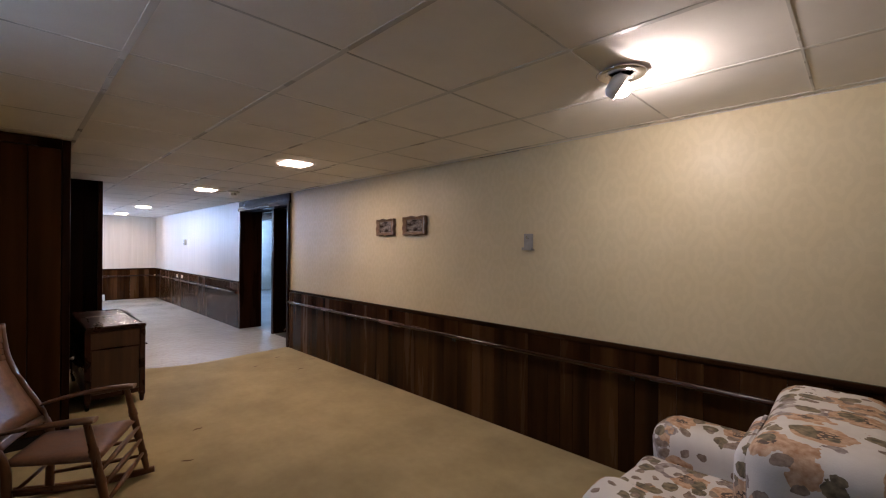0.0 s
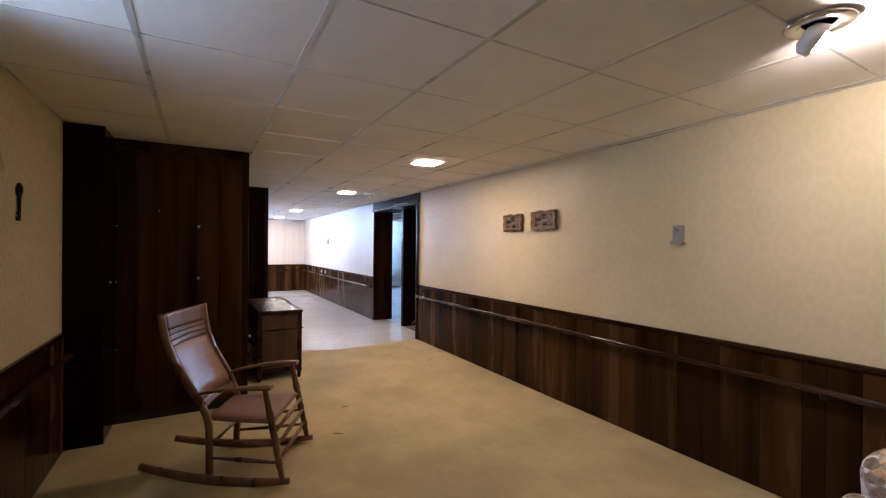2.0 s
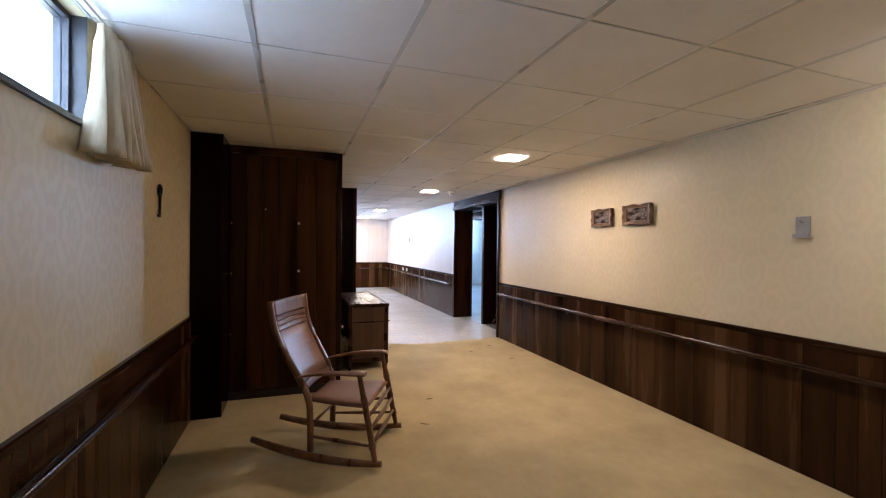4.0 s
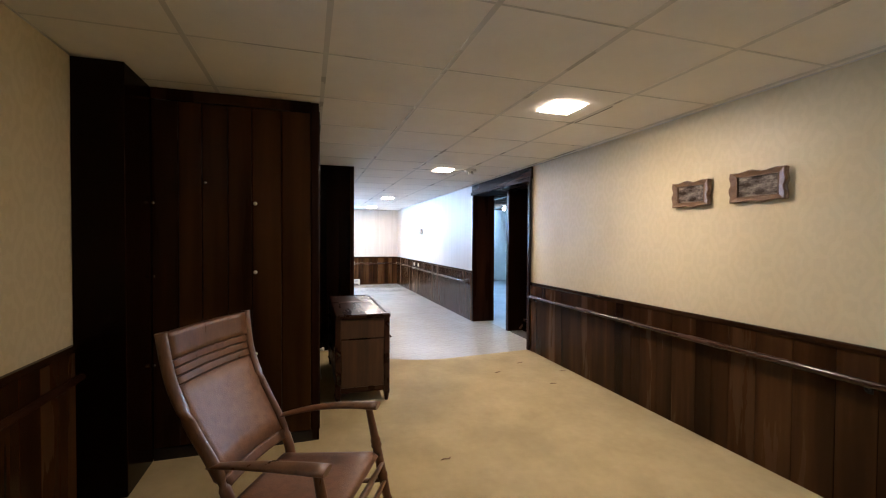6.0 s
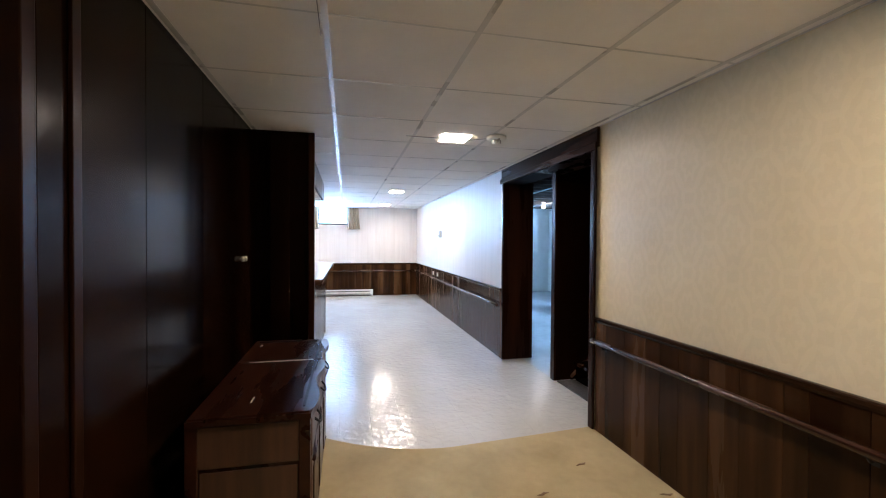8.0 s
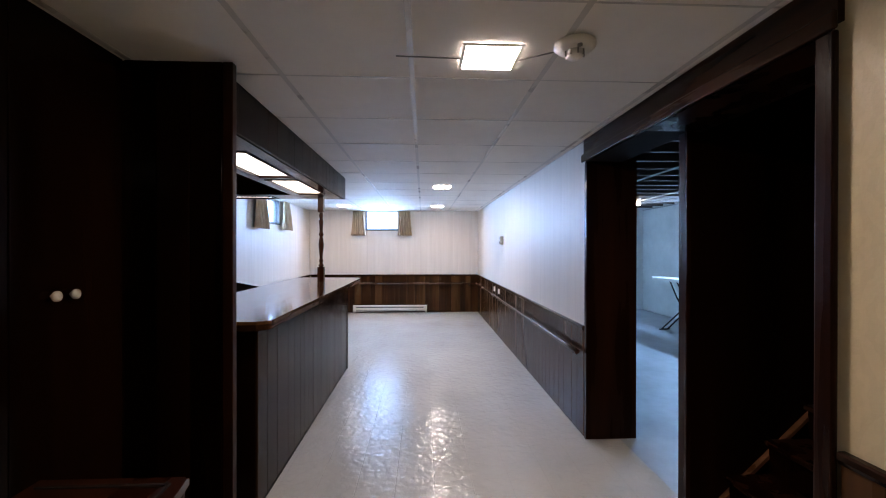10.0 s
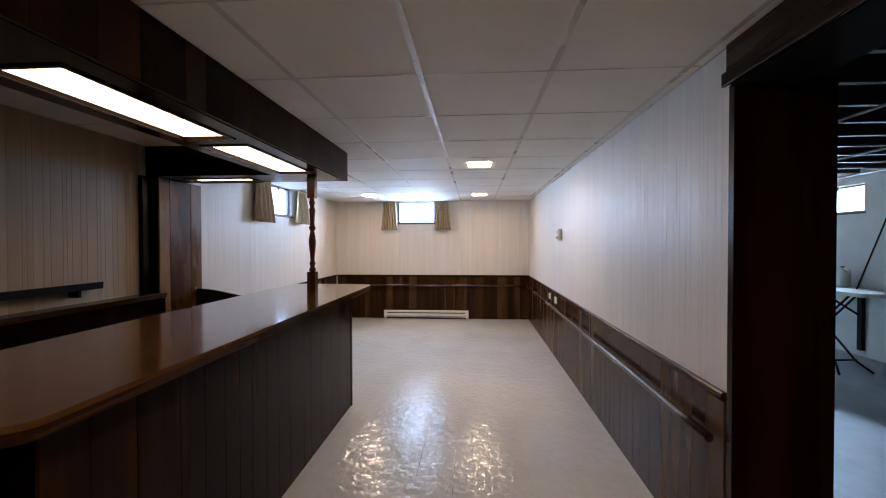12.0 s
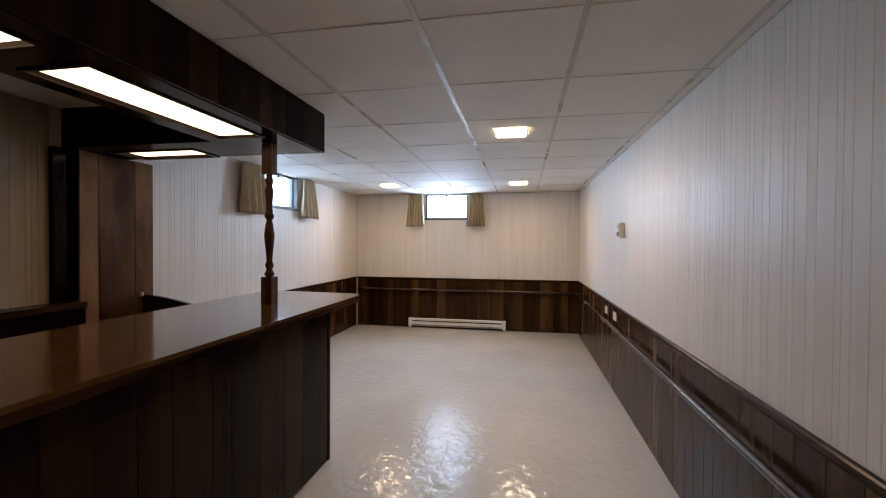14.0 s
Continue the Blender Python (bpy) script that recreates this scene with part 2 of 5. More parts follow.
def vinyl_mat():
    """Off-white sheet vinyl with a soft pebbled relief, fine seams and a waxed gloss."""
    m = mat("waxed_pebbled_vinyl", (0.55, 0.535, 0.49), (0.61, 0.595, 0.55), 0.13, 2.0, stain=0.06, rough_var=0.03)
    N, L, b = add_nodes(m)
    tc = N.new("ShaderNodeTexCoord")
    wob = N.new("ShaderNodeTexNoise")
    wob.inputs["Scale"].default_value, wob.inputs["Detail"].default_value = 11.0, 3.0
    L.new(tc.outputs["Object"], wob.inputs["Vector"])
    va = N.new("ShaderNodeVectorMath")
    va.operation = "MULTIPLY_ADD"
    L.new(wob.outputs["Color"], va.inputs[0])
    va.inputs[1].default_value = (0.13, 0.13, 0.0)
    L.new(tc.outputs["Object"], va.inputs[2])
    vo = N.new("ShaderNodeTexVoronoi")
    vo.feature = "SMOOTH_F1"
    vo.inputs["Scale"].default_value, vo.inputs["Smoothness"].default_value = 17.0, 0.25
    L.new(va.outputs[0], vo.inputs["Vector"])
    no = N.new("ShaderNodeTexNoise")
    no.inputs["Scale"].default_value, no.inputs["Detail"].default_value = 22.0, 2.5
    L.new(tc.outputs["Object"], no.inputs["Vector"])
    ad = N.new("ShaderNodeMath")
    ad.operation = "MULTIPLY_ADD"
    L.new(vo.outputs["Distance"], ad.inputs[0])
    ad.inputs[1].default_value = -1.5
    L.new(no.outputs["Fac"], ad.inputs[2])
    sep = N.new("ShaderNodeSeparateXYZ")
    L.new(tc.outputs["Object"], sep.inputs[0])
    fr = N.new("ShaderNodeMath")
    fr.operation = "PINGPONG"
    L.new(sep.outputs["Y"], fr.inputs[0])
    fr.inputs[1].default_value = 0.1145
    seam = N.new("ShaderNodeMapRange")
    seam.inputs[1].default_value, seam.inputs[2].default_value = 0.0006, 0.0022
    seam.inputs[3].default_value, seam.inputs[4].default_value = -0.4, 0.0
    L.new(fr.outputs[0], seam.inputs[0])
    hs = N.new("ShaderNodeMath")
    L.new(ad.outputs[0], hs.inputs[0])
    L.new(seam.outputs[0], hs.inputs[1])
    bp = N.new("ShaderNodeBump")
    bp.inputs["Strength"].default_value, bp.inputs["Distance"].default_value = 0.75, 0.0026
    L.new(hs.outputs[0], bp.inputs["Height"])
    L.new(bp.outputs[0], b.inputs["Normal"])
    return m


M_VINYL = vinyl_mat()


def floral_mat():
    """White chintz with peach blooms that have dark hearts, mauve-grey scrolls and pointed olive leaves."""
    m = mat("floral_chintz", (0.60, 0.56, 0.52), (0.70, 0.66, 0.62), 0.7, 5.0, bump=0.2, bump_scale=200)
    N, L, b = add_nodes(m)
    op = math_on(N, L)
    tc = N.new("ShaderNodeTexCoord")
    wob = N.new("ShaderNodeTexNoise")
    wob.inputs["Scale"].default_value, wob.inputs["Detail"].default_value = 22.0, 3.0
    L.new(tc.outputs["Object"], wob.inputs["Vector"])
    va = N.new("ShaderNodeVectorMath")
    va.operation = "MULTIPLY_ADD"
    L.new(wob.outputs["Color"], va.inputs[0])
    va.inputs[1].default_value = (0.035, 0.035, 0.035)
    L.new(tc.outputs["Object"], va.inputs[2])
    shade = N.new("ShaderNodeTexNoise")
    shade.inputs["Scale"].default_value, shade.inputs["Detail"].default_value = 45.0, 4.0
    L.new(tc.outputs["Object"], shade.inputs["Vector"])
    colour = b.inputs["Base Color"].links[0].from_socket

    def lay(mask, tint, under):
        mx = N.new("ShaderNodeMix")
        mx.data_type = "RGBA"
        L.new(mask, mx.inputs[0])
        L.new(under, mx.inputs[6])
        if isinstance(tint, tuple):
            mx.inputs[7].default_value = (*tint, 1)
        else:
            L.new(tint, mx.inputs[7])
        return mx.outputs[2]

    def cells(scale):
        vo = N.new("ShaderNodeTexVoronoi")
        vo.inputs["Scale"].default_value = scale
        L.new(va.outputs[0], vo.inputs["Vector"])
        rnd = N.new("ShaderNodeSeparateXYZ")
        L.new(vo.outputs["Color"], rnd.inputs[0])
        return vo, rnd

    def tone(dark, light):
        ramp = N.new("ShaderNodeValToRGB")
        ramp.color_ramp.elements[0].position, ramp.color_ramp.elements[1].position = 0.35, 0.65
        ramp.color_ramp.elements[0].color, ramp.color_ramp.elements[1].color = (*dark, 1), (*light, 1)
        L.new(shade.outputs["Fac"], ramp.inputs[0])
        return ramp.outputs[0]

    # scrolls and blooms
    vo, rnd = cells(6.5)
    d = op("MULTIPLY_ADD", wob.outputs["Fac"], 0.30, vo.outputs["Distance"])
    bloom = op("MULTIPLY", op("LESS_THAN", d, 0.66), op("GREATER_THAN", rnd.outputs[1], 0.35))
    scroll = op("MULTIPLY", op("LESS_THAN", op("ABSOLUTE", op("SUBTRACT", d, 0.58)), 0.10), op("LESS_THAN", rnd.outputs[1], 0.45))
    colour = lay(scroll, tone((0.20, 0.15, 0.14), (0.42, 0.36, 0.33)), colour)
    colour = lay(bloom, tone((0.40, 0.21, 0.11), (0.62, 0.42, 0.28)), colour)
    vo2 = N.new("ShaderNodeTexVoronoi")
    vo2.inputs["Scale"].default_value = 70.0
    L.new(tc.outputs["Object"], vo2.inputs["Vector"])
    heart = op("MULTIPLY", op("MULTIPLY", bloom, op("LESS_THAN", d, 0.42)), op("GREATER_THAN", vo2.outputs["Distance"], 0.42))
    colour = lay(heart, (0.10, 0.065, 0.045), colour)
    # pointed leaves, each along a way of its own
    for scale, length, width, keep, dark, light in ((10.5, 0.056, 0.030, 0.15, (0.085, 0.068, 0.040), (0.26, 0.20, 0.12)), (15.0, 0.042, 0.019, 0.25, (0.16, 0.11, 0.085), (0.33, 0.25, 0.19))):
        vo, rnd = cells(scale)
        way = N.new("ShaderNodeVectorMath")
        way.operation = "SUBTRACT"
        L.new(vo.outputs["Color"], way.inputs[0])
        way.inputs[1].default_value = (0.5, 0.5, 0.5)
        unit = N.new("ShaderNodeVectorMath")
        unit.operation = "NORMALIZE"
        L.new(way.outputs[0], unit.inputs[0])
        off = N.new("ShaderNodeVectorMath")
        off.operation = "SUBTRACT"
        L.new(va.outputs[0], off.inputs[0])
        L.new(vo.outputs["Position"], off.inputs[1])
        dot = N.new("ShaderNodeVectorMath")
        dot.operation = "DOT_PRODUCT"
        L.new(off.outputs[0], dot.inputs[0])
        L.new(unit.outputs[0], dot.inputs[1])
        size = N.new("ShaderNodeVectorMath")
        size.operation = "LENGTH"
        L.new(off.outputs[0], size.inputs[0])
        along = dot.outputs["Value"]
        sq = op("MULTIPLY", along, along)
        aside = op("SQRT", op("MAXIMUM", op("SUBTRACT", op("MULTIPLY", size.outputs["Value"], size.outputs["Value"]), sq), 0.0))
        reach = op("MULTIPLY", op("SUBTRACT", 1.0, op("DIVIDE", sq, length * length)), width)
        leaf = op("MULTIPLY", op("LESS_THAN", aside, reach), op("GREATER_THAN", rnd.outputs[2], keep))
        colour = lay(leaf, tone(dark, light), colour)
    L.new(colour, b.inputs["Base Color"])
    return m


M_FLORAL = floral_mat()
M_PAINTING = mat("dark_landscape_print", (0.015, 0.012, 0.010), (0.34, 0.30, 0.25), 0.3, 11.0, (1, 1, 2.5), c3=(0.06, 0.04, 0.028))


# ---- mesh helpers ----
def box(bm, x0, x1, y0, y1, z0, z1, bevel=0.0):
    x0, x1 = min(x0, x1), max(x0, x1)
    y0, y1 = min(y0, y1), max(y0, y1)
    z0, z1 = min(z0, z1), max(z0, z1)
    v = [bm.verts.new((x, y, z)) for x in (x0, x1) for y in (y0, y1) for z in (z0, z1)]
    fs = [bm.faces.new([v[i] for i in f]) for f in ((0, 1, 3, 2), (4, 6, 7, 5), (0, 4, 5, 1), (2, 3, 7, 6), (0, 2, 6, 4), (1, 5, 7, 3))]
    if bevel:
        es = list({e for f in fs for e in f.edges})
        bmesh.ops.bevel(bm, geom=es, offset=bevel, segments=2, affect="EDGES", profile=0.5)
    return bm


def lathe(bm, profile, centre=(0, 0, 0), seg=16, m=None):
    """A turned solid: profile of (radius, height) about z."""
    m = m or Matrix.Translation(centre)
    rings = []
    for r, h in profile:
        rings.append([bm.verts.new(m @ Vector((r * math.cos(2 * math.pi * i / seg), r * math.sin(2 * math.pi * i / seg), h))) for i in range(seg)])
    for a, b in zip(rings, rings[1:]):
        for i in range(seg):
            f = bm.faces.new((a[i], a[(i + 1) % seg], b[(i + 1) % seg], b[i]))
            f.smooth = True
    bm.faces.new(list(reversed(rings[0])))
    bm.faces.new(rings[-1])
    return bm


def tube(bm, pts, radius, seg=10, flat=1.0):
    """A rod along points; radius a number or a function of 0..1."""
    pts = [Vector(p) for p in pts]
    rings = []
    n = len(pts)
    for i, p in enumerate(pts):
        d = (pts[min(i + 1, n - 1)] - pts[max(i - 1, 0)]).normalized()
        up = Vector((0, 0, 1)) if abs(d.z) < 0.9 else Vector((1, 0, 0))
        s = d.cross(up).normalized()
        u = s.cross(d)
        r = radius(i / (n - 1)) if callable(radius) else radius
        rings.append([bm.verts.new(p + s * r * math.cos(2 * math.pi * k / seg) + u * r * flat * math.sin(2 * math.pi * k / seg)) for k in range(seg)])
    for a, b in zip(rings, rings[1:]):
        for k in range(seg):
            f = bm.faces.new((a[k], a[(k + 1) % seg], b[(k + 1) % seg], b[k]))
            f.smooth = True
    bm.faces.new(list(reversed(rings[0])))
    bm.faces.new(rings[-1])
    return bm


def prism(bm, outline, axis, a, b):
    """An outline in a plane, drawn out along axis from a to b."""
    def at(u, v, w):
        return {"x": (w, u, v), "y": (u, w, v), "z": (u, v, w)}[axis]
    lo = [bm.verts.new(at(u, v, a)) for u, v in outline]
    hi = [bm.verts.new(at(u, v, b)) for u, v in outline]
    n = len(outline)
    bm.faces.new(list(reversed(lo)))
    bm.faces.new(hi)
    for i in range(n):
        bm.faces.new((lo[i], lo[(i + 1) % n], hi[(i + 1) % n], hi[i]))
    return bm


def mesh_of(name, bm, material):
    bmesh.ops.recalc_face_normals(bm, faces=bm.faces)
    me = bpy.data.meshes.new(name)
    bm.to_mesh(me)
    bm.free()
    me.materials.append(material)
    return me


def part(name, bm, material, parent=None, label=""):
    """One bmesh as one mesh object, under a thing or a part."""
    ob = new(name, mesh_of(name, bm, material))
    if parent:
        ob.parent = parent
    return tagged(ob, label)


def thing(name, loc, rz, label, category, group=""):
    ob = new(name)
    ob.matrix_basis = pose(*loc, 0, 0, rz)
    ob.empty_display_size = 0.1
    return tagged(ob, label, category, group)


def structure(name, bm, material, label="", category=""):
    return tagged(part(name, bm, material), label, category, kind="structure")


def B(*args, bevel=0.0):
    return box(bmesh.new(), *args, bevel=bevel)


def boxes(*rows, bevel=0.0):
    bm = bmesh.new()
    for r in rows:
        box(bm, *r, bevel=bevel)
    return bm


# ---- large structure ----
def wall_along_x(name, x0, x1, y0, y1, z1, holes, material, label):
    """A wall from x0 to x1 with rectangular holes (xa, xb, za, zb)."""
    bm = bmesh.new()
    x = min(x0, x1)
    for xa, xb, za, zb in sorted((min(h[:2]), max(h[:2]), h[2], h[3]) for h in holes):
        box(bm, x, xa, y0, y1, 0, z1)
        if za > 0:
            box(bm, xa, xb, y0, y1, 0, za)
        if zb < z1:
            box(bm, xa, xb, y0, y1, zb, z1)
        x = xb
    box(bm, x, max(x0, x1), y0, y1, 0, z1)
    return structure(name, bm, material, label, "wall")


WIN_A = (-1.44, -2.14, 1.79, 2.195)     # window of the first room
WIN_B = (-11.27, -11.96, 1.80, 2.195)   # window beside the bar
WIN_C = (0.755, 1.45, 1.79, 2.195)      # window of the end wall, along y

wall_north = wall_along_x("wall_north", XB, DOOR_A, YR, YR + 0.3, CEIL + 0.3, [], M_PAPER, "cream damask wallpapered wall above dark panelling")
wall_north_far = wall_along_x("wall_north_2", DOOR_B, XF - 0.25, YR, YR + 0.3, CEIL + 0.3, [], M_STRIP_GAP, "off-white strip panelled wall above dark wainscot")
structure("wall_north_header", B(DOOR_B, DOOR_A, YR + 0.02, YR + 0.28, DOOR_TOP, CEIL + 0.3), M_CASING, "dark wooden wall over the wide opening", "wall")
wall_south = wall_along_x("wall_south", XB, -6.5, YL - 0.25, YL, CEIL + 0.3, [WIN_A], M_PAPER, "cream wallpapered wall with a high window")
wall_south_far = wall_along_x("wall_south_2", -6.5, XF - 0.25, YL - 0.25, YL, CEIL + 0.3, [WIN_B], M_STRIP_GAP, "off-white strip panelled wall with a high window")
structure("wall_west", boxes((XF - 0.25, XF, YL, WIN_C[0], 0, CEIL + 0.3), (XF - 0.25, XF, WIN_C[1], YR, 0, CEIL + 0.3),
                             (XF - 0.25, XF, WIN_C[0], WIN_C[1], 0, WIN_C[2]), (XF - 0.25, XF, WIN_C[0], WIN_C[1], WIN_C[3], CEIL + 0.3)),
          M_STRIP_GAP, "off-white strip panelled end wall with a high window", "wall")
structure("wall_east", B(XB, XB + 0.2, YL - 0.25, YR + 0.3, 0, CEIL + 0.3), M_PAPER, "cream wallpapered wall", "wall")


def x_edge(y):
    """The curved seam between carpet and vinyl."""
    return -5.78 - (0.085 * (y - 2.1) if y > 2.1 else 0.46 * (2.1 - y) ** 2)


def floors():
    structure("floor", B(XB, XF - 0.25, YL - 0.25, 7.2, -0.2, -0.012), M_CONC, "concrete slab under the floor coverings", "floor")
    n = 40
    ys = [YL + (YR - YL) * i / n for i in range(n + 1)]
    bm = bmesh.new()
    prism(bm, [(XB, YL), (XB, YR)] + [(max(-6.52, x_edge(y)), y) for y in reversed(ys)], "z", -0.012, 0.0)
    structure("floor_carpet", bm, M_CARPET, "worn tan cut-pile carpet", "carpet")
    bm = bmesh.new()
    far = [(max(-6.52, x_edge(y)) - 0.001, y) for y in ys]
    prism(bm, far + [(DOOR_A - 0.03, YR), (DOOR_A - 0.03, YR + 0.24), (DOOR_B + 0.02, YR + 0.24), (DOOR_B + 0.02, YR), (XF, YR), (XF, YL)], "z", -0.012, -0.004)
    structure("floor_vinyl", bm, M_VINYL, "glossy off-white crackle vinyl flooring", "floor")
    structure("floor_utility", B(-5.85, -15, YR + 0.24, 7.2, -0.012, -0.006), M_CONC, "bare painted concrete floor", "floor")


floors()


def ceiling():
    """Lay-in tiles in one mesh, with the metal grid of its own."""
    bm = bmesh.new()
    gx, gy, px, py = -1.5, 0.14, 0.645, 0.6
    xs = [XB] + [gx + px * k for k in range(6, -22, -1) if XF < gx + px * k < XB] + [XF]
    ys = [YL] + [gy + py * k for k in range(0, 6) if YL < gy + py * k < YR] + [YR]
    rnd = random.Random(4)
    for a, b in zip(xs, xs[1:]):
        for c, d in zip(ys, ys[1:]):
            dz = rnd.uniform(-0.002, 0.002)
            box(bm, b + 0.003, a - 0.003, c + 0.003, d - 0.003, CEIL + 0.001 + dz * 0.4, CEIL + 0.018)
    box(bm, XF - 0.2, XB + 0.1, YL - 0.2, YR + 0.25, CEIL + 0.02, CEIL + 0.3)
    structure("ceiling", bm, M_CEIL, "off-white suspended ceiling of square tiles", "ceiling")
    bm = bmesh.new()
    for y in ys[1:-1]:
        box(bm, XF, XB, y - 0.012, y + 0.012, CEIL - 0.0012, CEIL + 0.004)
    for x in xs[1:-1]:
        for c, d in zip(ys, ys[1:]):
            box(bm, x - 0.0045, x + 0.0045, c + 0.0125, d - 0.0125, CEIL - 0.001, CEIL + 0.004)
    for y in (YL + 0.005, YR - 0.005):
        box(bm, XF, XB, y - 0.005, y + 0.005, CEIL - 0.003, CEIL + 0.0005)
    structure("ceiling_grid", bm, M_TBAR, "white metal ceiling grid", "ceiling")
    gap = boxes((-4.07, -3.66, 2.559, 2.566, CEIL - 0.0032, CEIL - 0.0013), (-2.35, -1.95, YR - 0.006, YR - 0.002, CEIL - 0.006, CEIL - 0.0042), (-4.9, -4.6, 1.316, 1.319, CEIL - 0.0022, CEIL - 0.0013))
    structure("trim", gap, M_BLACK, "dark open joints where ceiling tiles have sagged", "ceiling joint")


ceiling()


# ---- panelling ----
_plank_cache = {}


def plank_mesh(w, h, t):
    """A plank w wide along x, h high, t proud along -y, with eased long edges."""
    key = (round(w, 3), round(h, 3), t)
    if key not in _plank_cache:
        bm = bmesh.new()
        c, g = 0.0018, 0.0007
        prism(bm, [(g, 0), (w - g, 0), (w - g, -t + c), (w - g - c, -t), (g + c, -t), (g, -t + c)], "z", 0, h)
        _plank_cache[key] = mesh_of("plank", bm, M_PLANK)
    return _plank_cache[key]


def planks(parent, start, length, z0, h, rz, seed, t=0.012, material=None, widths=(0.10, 0.13, 0.16, 0.20)):
    """Random-width planks under parent, from start along the direction rz (their face looks to the right of it)."""
    rnd = random.Random(seed)
    d = Vector((math.cos(radians(rz)), math.sin(radians(rz)), 0))
    s = 0.0
    while s < length - 0.005:
        w = rnd.choice(widths)
        if length - s - w < 0.07:
            w = round(length - s, 3)
        me = plank_mesh(w, h, t)
        if material and material is not M_PLANK:
            me = me.copy()
            me.materials[0] = material
        ob = new("plank", me)
        ob.parent = parent
        p = Vector((start[0], start[1], z0)) + d * s
        ob.matrix_basis = pose(p.x, p.y, p.z, 0, 0, rz)
        s += w


def wainscot(name, start, length, rz, seed, label, top=WAINS):
    """Backing board, base board, cap rail and planks along one wall. The face looks to the right of the direction rz."""
    root = structure(name, bmesh.new(), M_BACKING, label, "wainscot")
    root.matrix_basis = pose(start[0], start[1], 0, 0, 0, rz)
    part("backing", B(0, length, -0.006, 0, 0.0, top - 0.012), M_BACKING, root)
    cap = bmesh.new()
    prism(cap, [(0, top - 0.035), (-0.020, top - 0.035), (-0.026, top - 0.022), (-0.026, top - 0.006), (-0.020, top), (0, top)], "x", 0, length)
    part("cap_rail", cap, M_PLANK_H, root)
    s, rnd = 0.0, random.Random(seed)
    while s < length - 0.005:
        w = rnd.choice((0.10, 0.12, 0.14, 0.17, 0.20))
        if length - s - w < 0.07:
            w = round(length - s, 3)
        ob = new("plank", plank_mesh(w, top - 0.037, 0.014))
        ob.parent = root
        ob.matrix_basis = pose(s, 0, 0.001)
        s += w
    return root


def handrail(start, length, rz, label, z=0.625):
    """A dark round rail on small brackets."""
    root = thing("handrail", (start[0], start[1], z), rz, label, "handrail")
    n = 24
    part("rail", tube(bmesh.new(), [(length * i / n, -0.055, 0.004 * math.sin(i)*0.3) for i in range(n + 1)], 0.019, 12), M_RAIL, root)
    k = max(2, int(length / 1.25))
    for i in range(k):
        x = 0.12 + (length - 0.24) * i / (k - 1)
        br = bmesh.new()
        tube(br, [(x, -0.016, -0.035), (x, -0.04, -0.035), (x, -0.055, -0.012)], 0.007, 8)
        box(br, x - 0.012, x + 0.012, -0.017, -0.0135, -0.055, -0.015)
        part("bracket", br, M_BLACK, root)


# direction -x has its right side towards +y, so the long wall is drawn in +x
wainscot("wainscot_north", (DOOR_A + 0.035, YR), XB - DOOR_A - 0.035, 0, 3, "dark walnut plank wainscot below cream wallpaper")
wainscot("wainscot_north_2", (XF + 0.03, YR), DOOR_B - XF - 0.03 - 0.03, 0, 5, "dark walnut plank wainscot below pale panelling")
wainscot("wainscot_west", (XF, YL + 0.03), YR - YL - 0.03, 90, 7, "dark walnut plank wainscot along the end wall")
wainscot("wainscot_south", (XB, YL), XB + 3.825, 180, 9, "dark walnut plank wainscot under the window", 0.795)
wainscot("wainscot_south_2", (-9.80, YL), -9.80 - XF - 0.03, 180, 11, "dark walnut plank wainscot under the window")
handrail((DOOR_A + 0.04, YR), XB - DOOR_A - 0.1, 0, "dark wooden handrail along the wainscot", 0.655)
handrail((XB - 0.06, YL), XB - 0.06 + 3.78, 180, "dark wooden handrail along the wainscot under the window", 0.648)
handrail((XF + 0.06, YR), DOOR_B - XF - 0.12, 0, "dark wooden handrail on small brackets along the wainscot")
handrail((XF, YL + 0.06), YR - YL - 0.14, 90, "dark wooden handrail along the end wall")


_strip_cache = {}


def strips(name, start, length, rz, holes, label, finish=None):
    """Narrow vertical strips above the wainscot, each a piece of its own; holes (s0, s1, z0)."""
    root = structure(name, bmesh.new(), M_STRIP, label, "wall panelling")
    root.matrix_basis = pose(start[0], start[1], 0, 0, 0, rz)
    s, i, row = 0.0, 0, (0.035, 0.062, 0.045, 0.078, 0.028)
    while s < length - 0.009:
        w = round(min(row[i % len(row)], length - s), 3)
        lo, hi = s, s + w
        s, i = s + w, i + 1
        z1 = CEIL - 0.003
        for a, b, z in holes:
            if hi > a and lo < b:
                z1 = z
        key = (w, z1, finish)
        if key not in _strip_cache:
            bm = bmesh.new()
            prism(bm, [(0.0006, 0.001), (w - 0.0006, 0.001), (w - 0.0006, -0.0033), (w - 0.0008, -0.0035), (0.0008, -0.0035), (0.0006, -0.0033)], "z", WAINS - 0.004, z1)
            _strip_cache[key] = mesh_of("strip", bm, finish or M_STRIP)
        ob = new("strip", _strip_cache[key])
        ob.parent = root
        ob.matrix_basis = pose(lo, 0, 0)


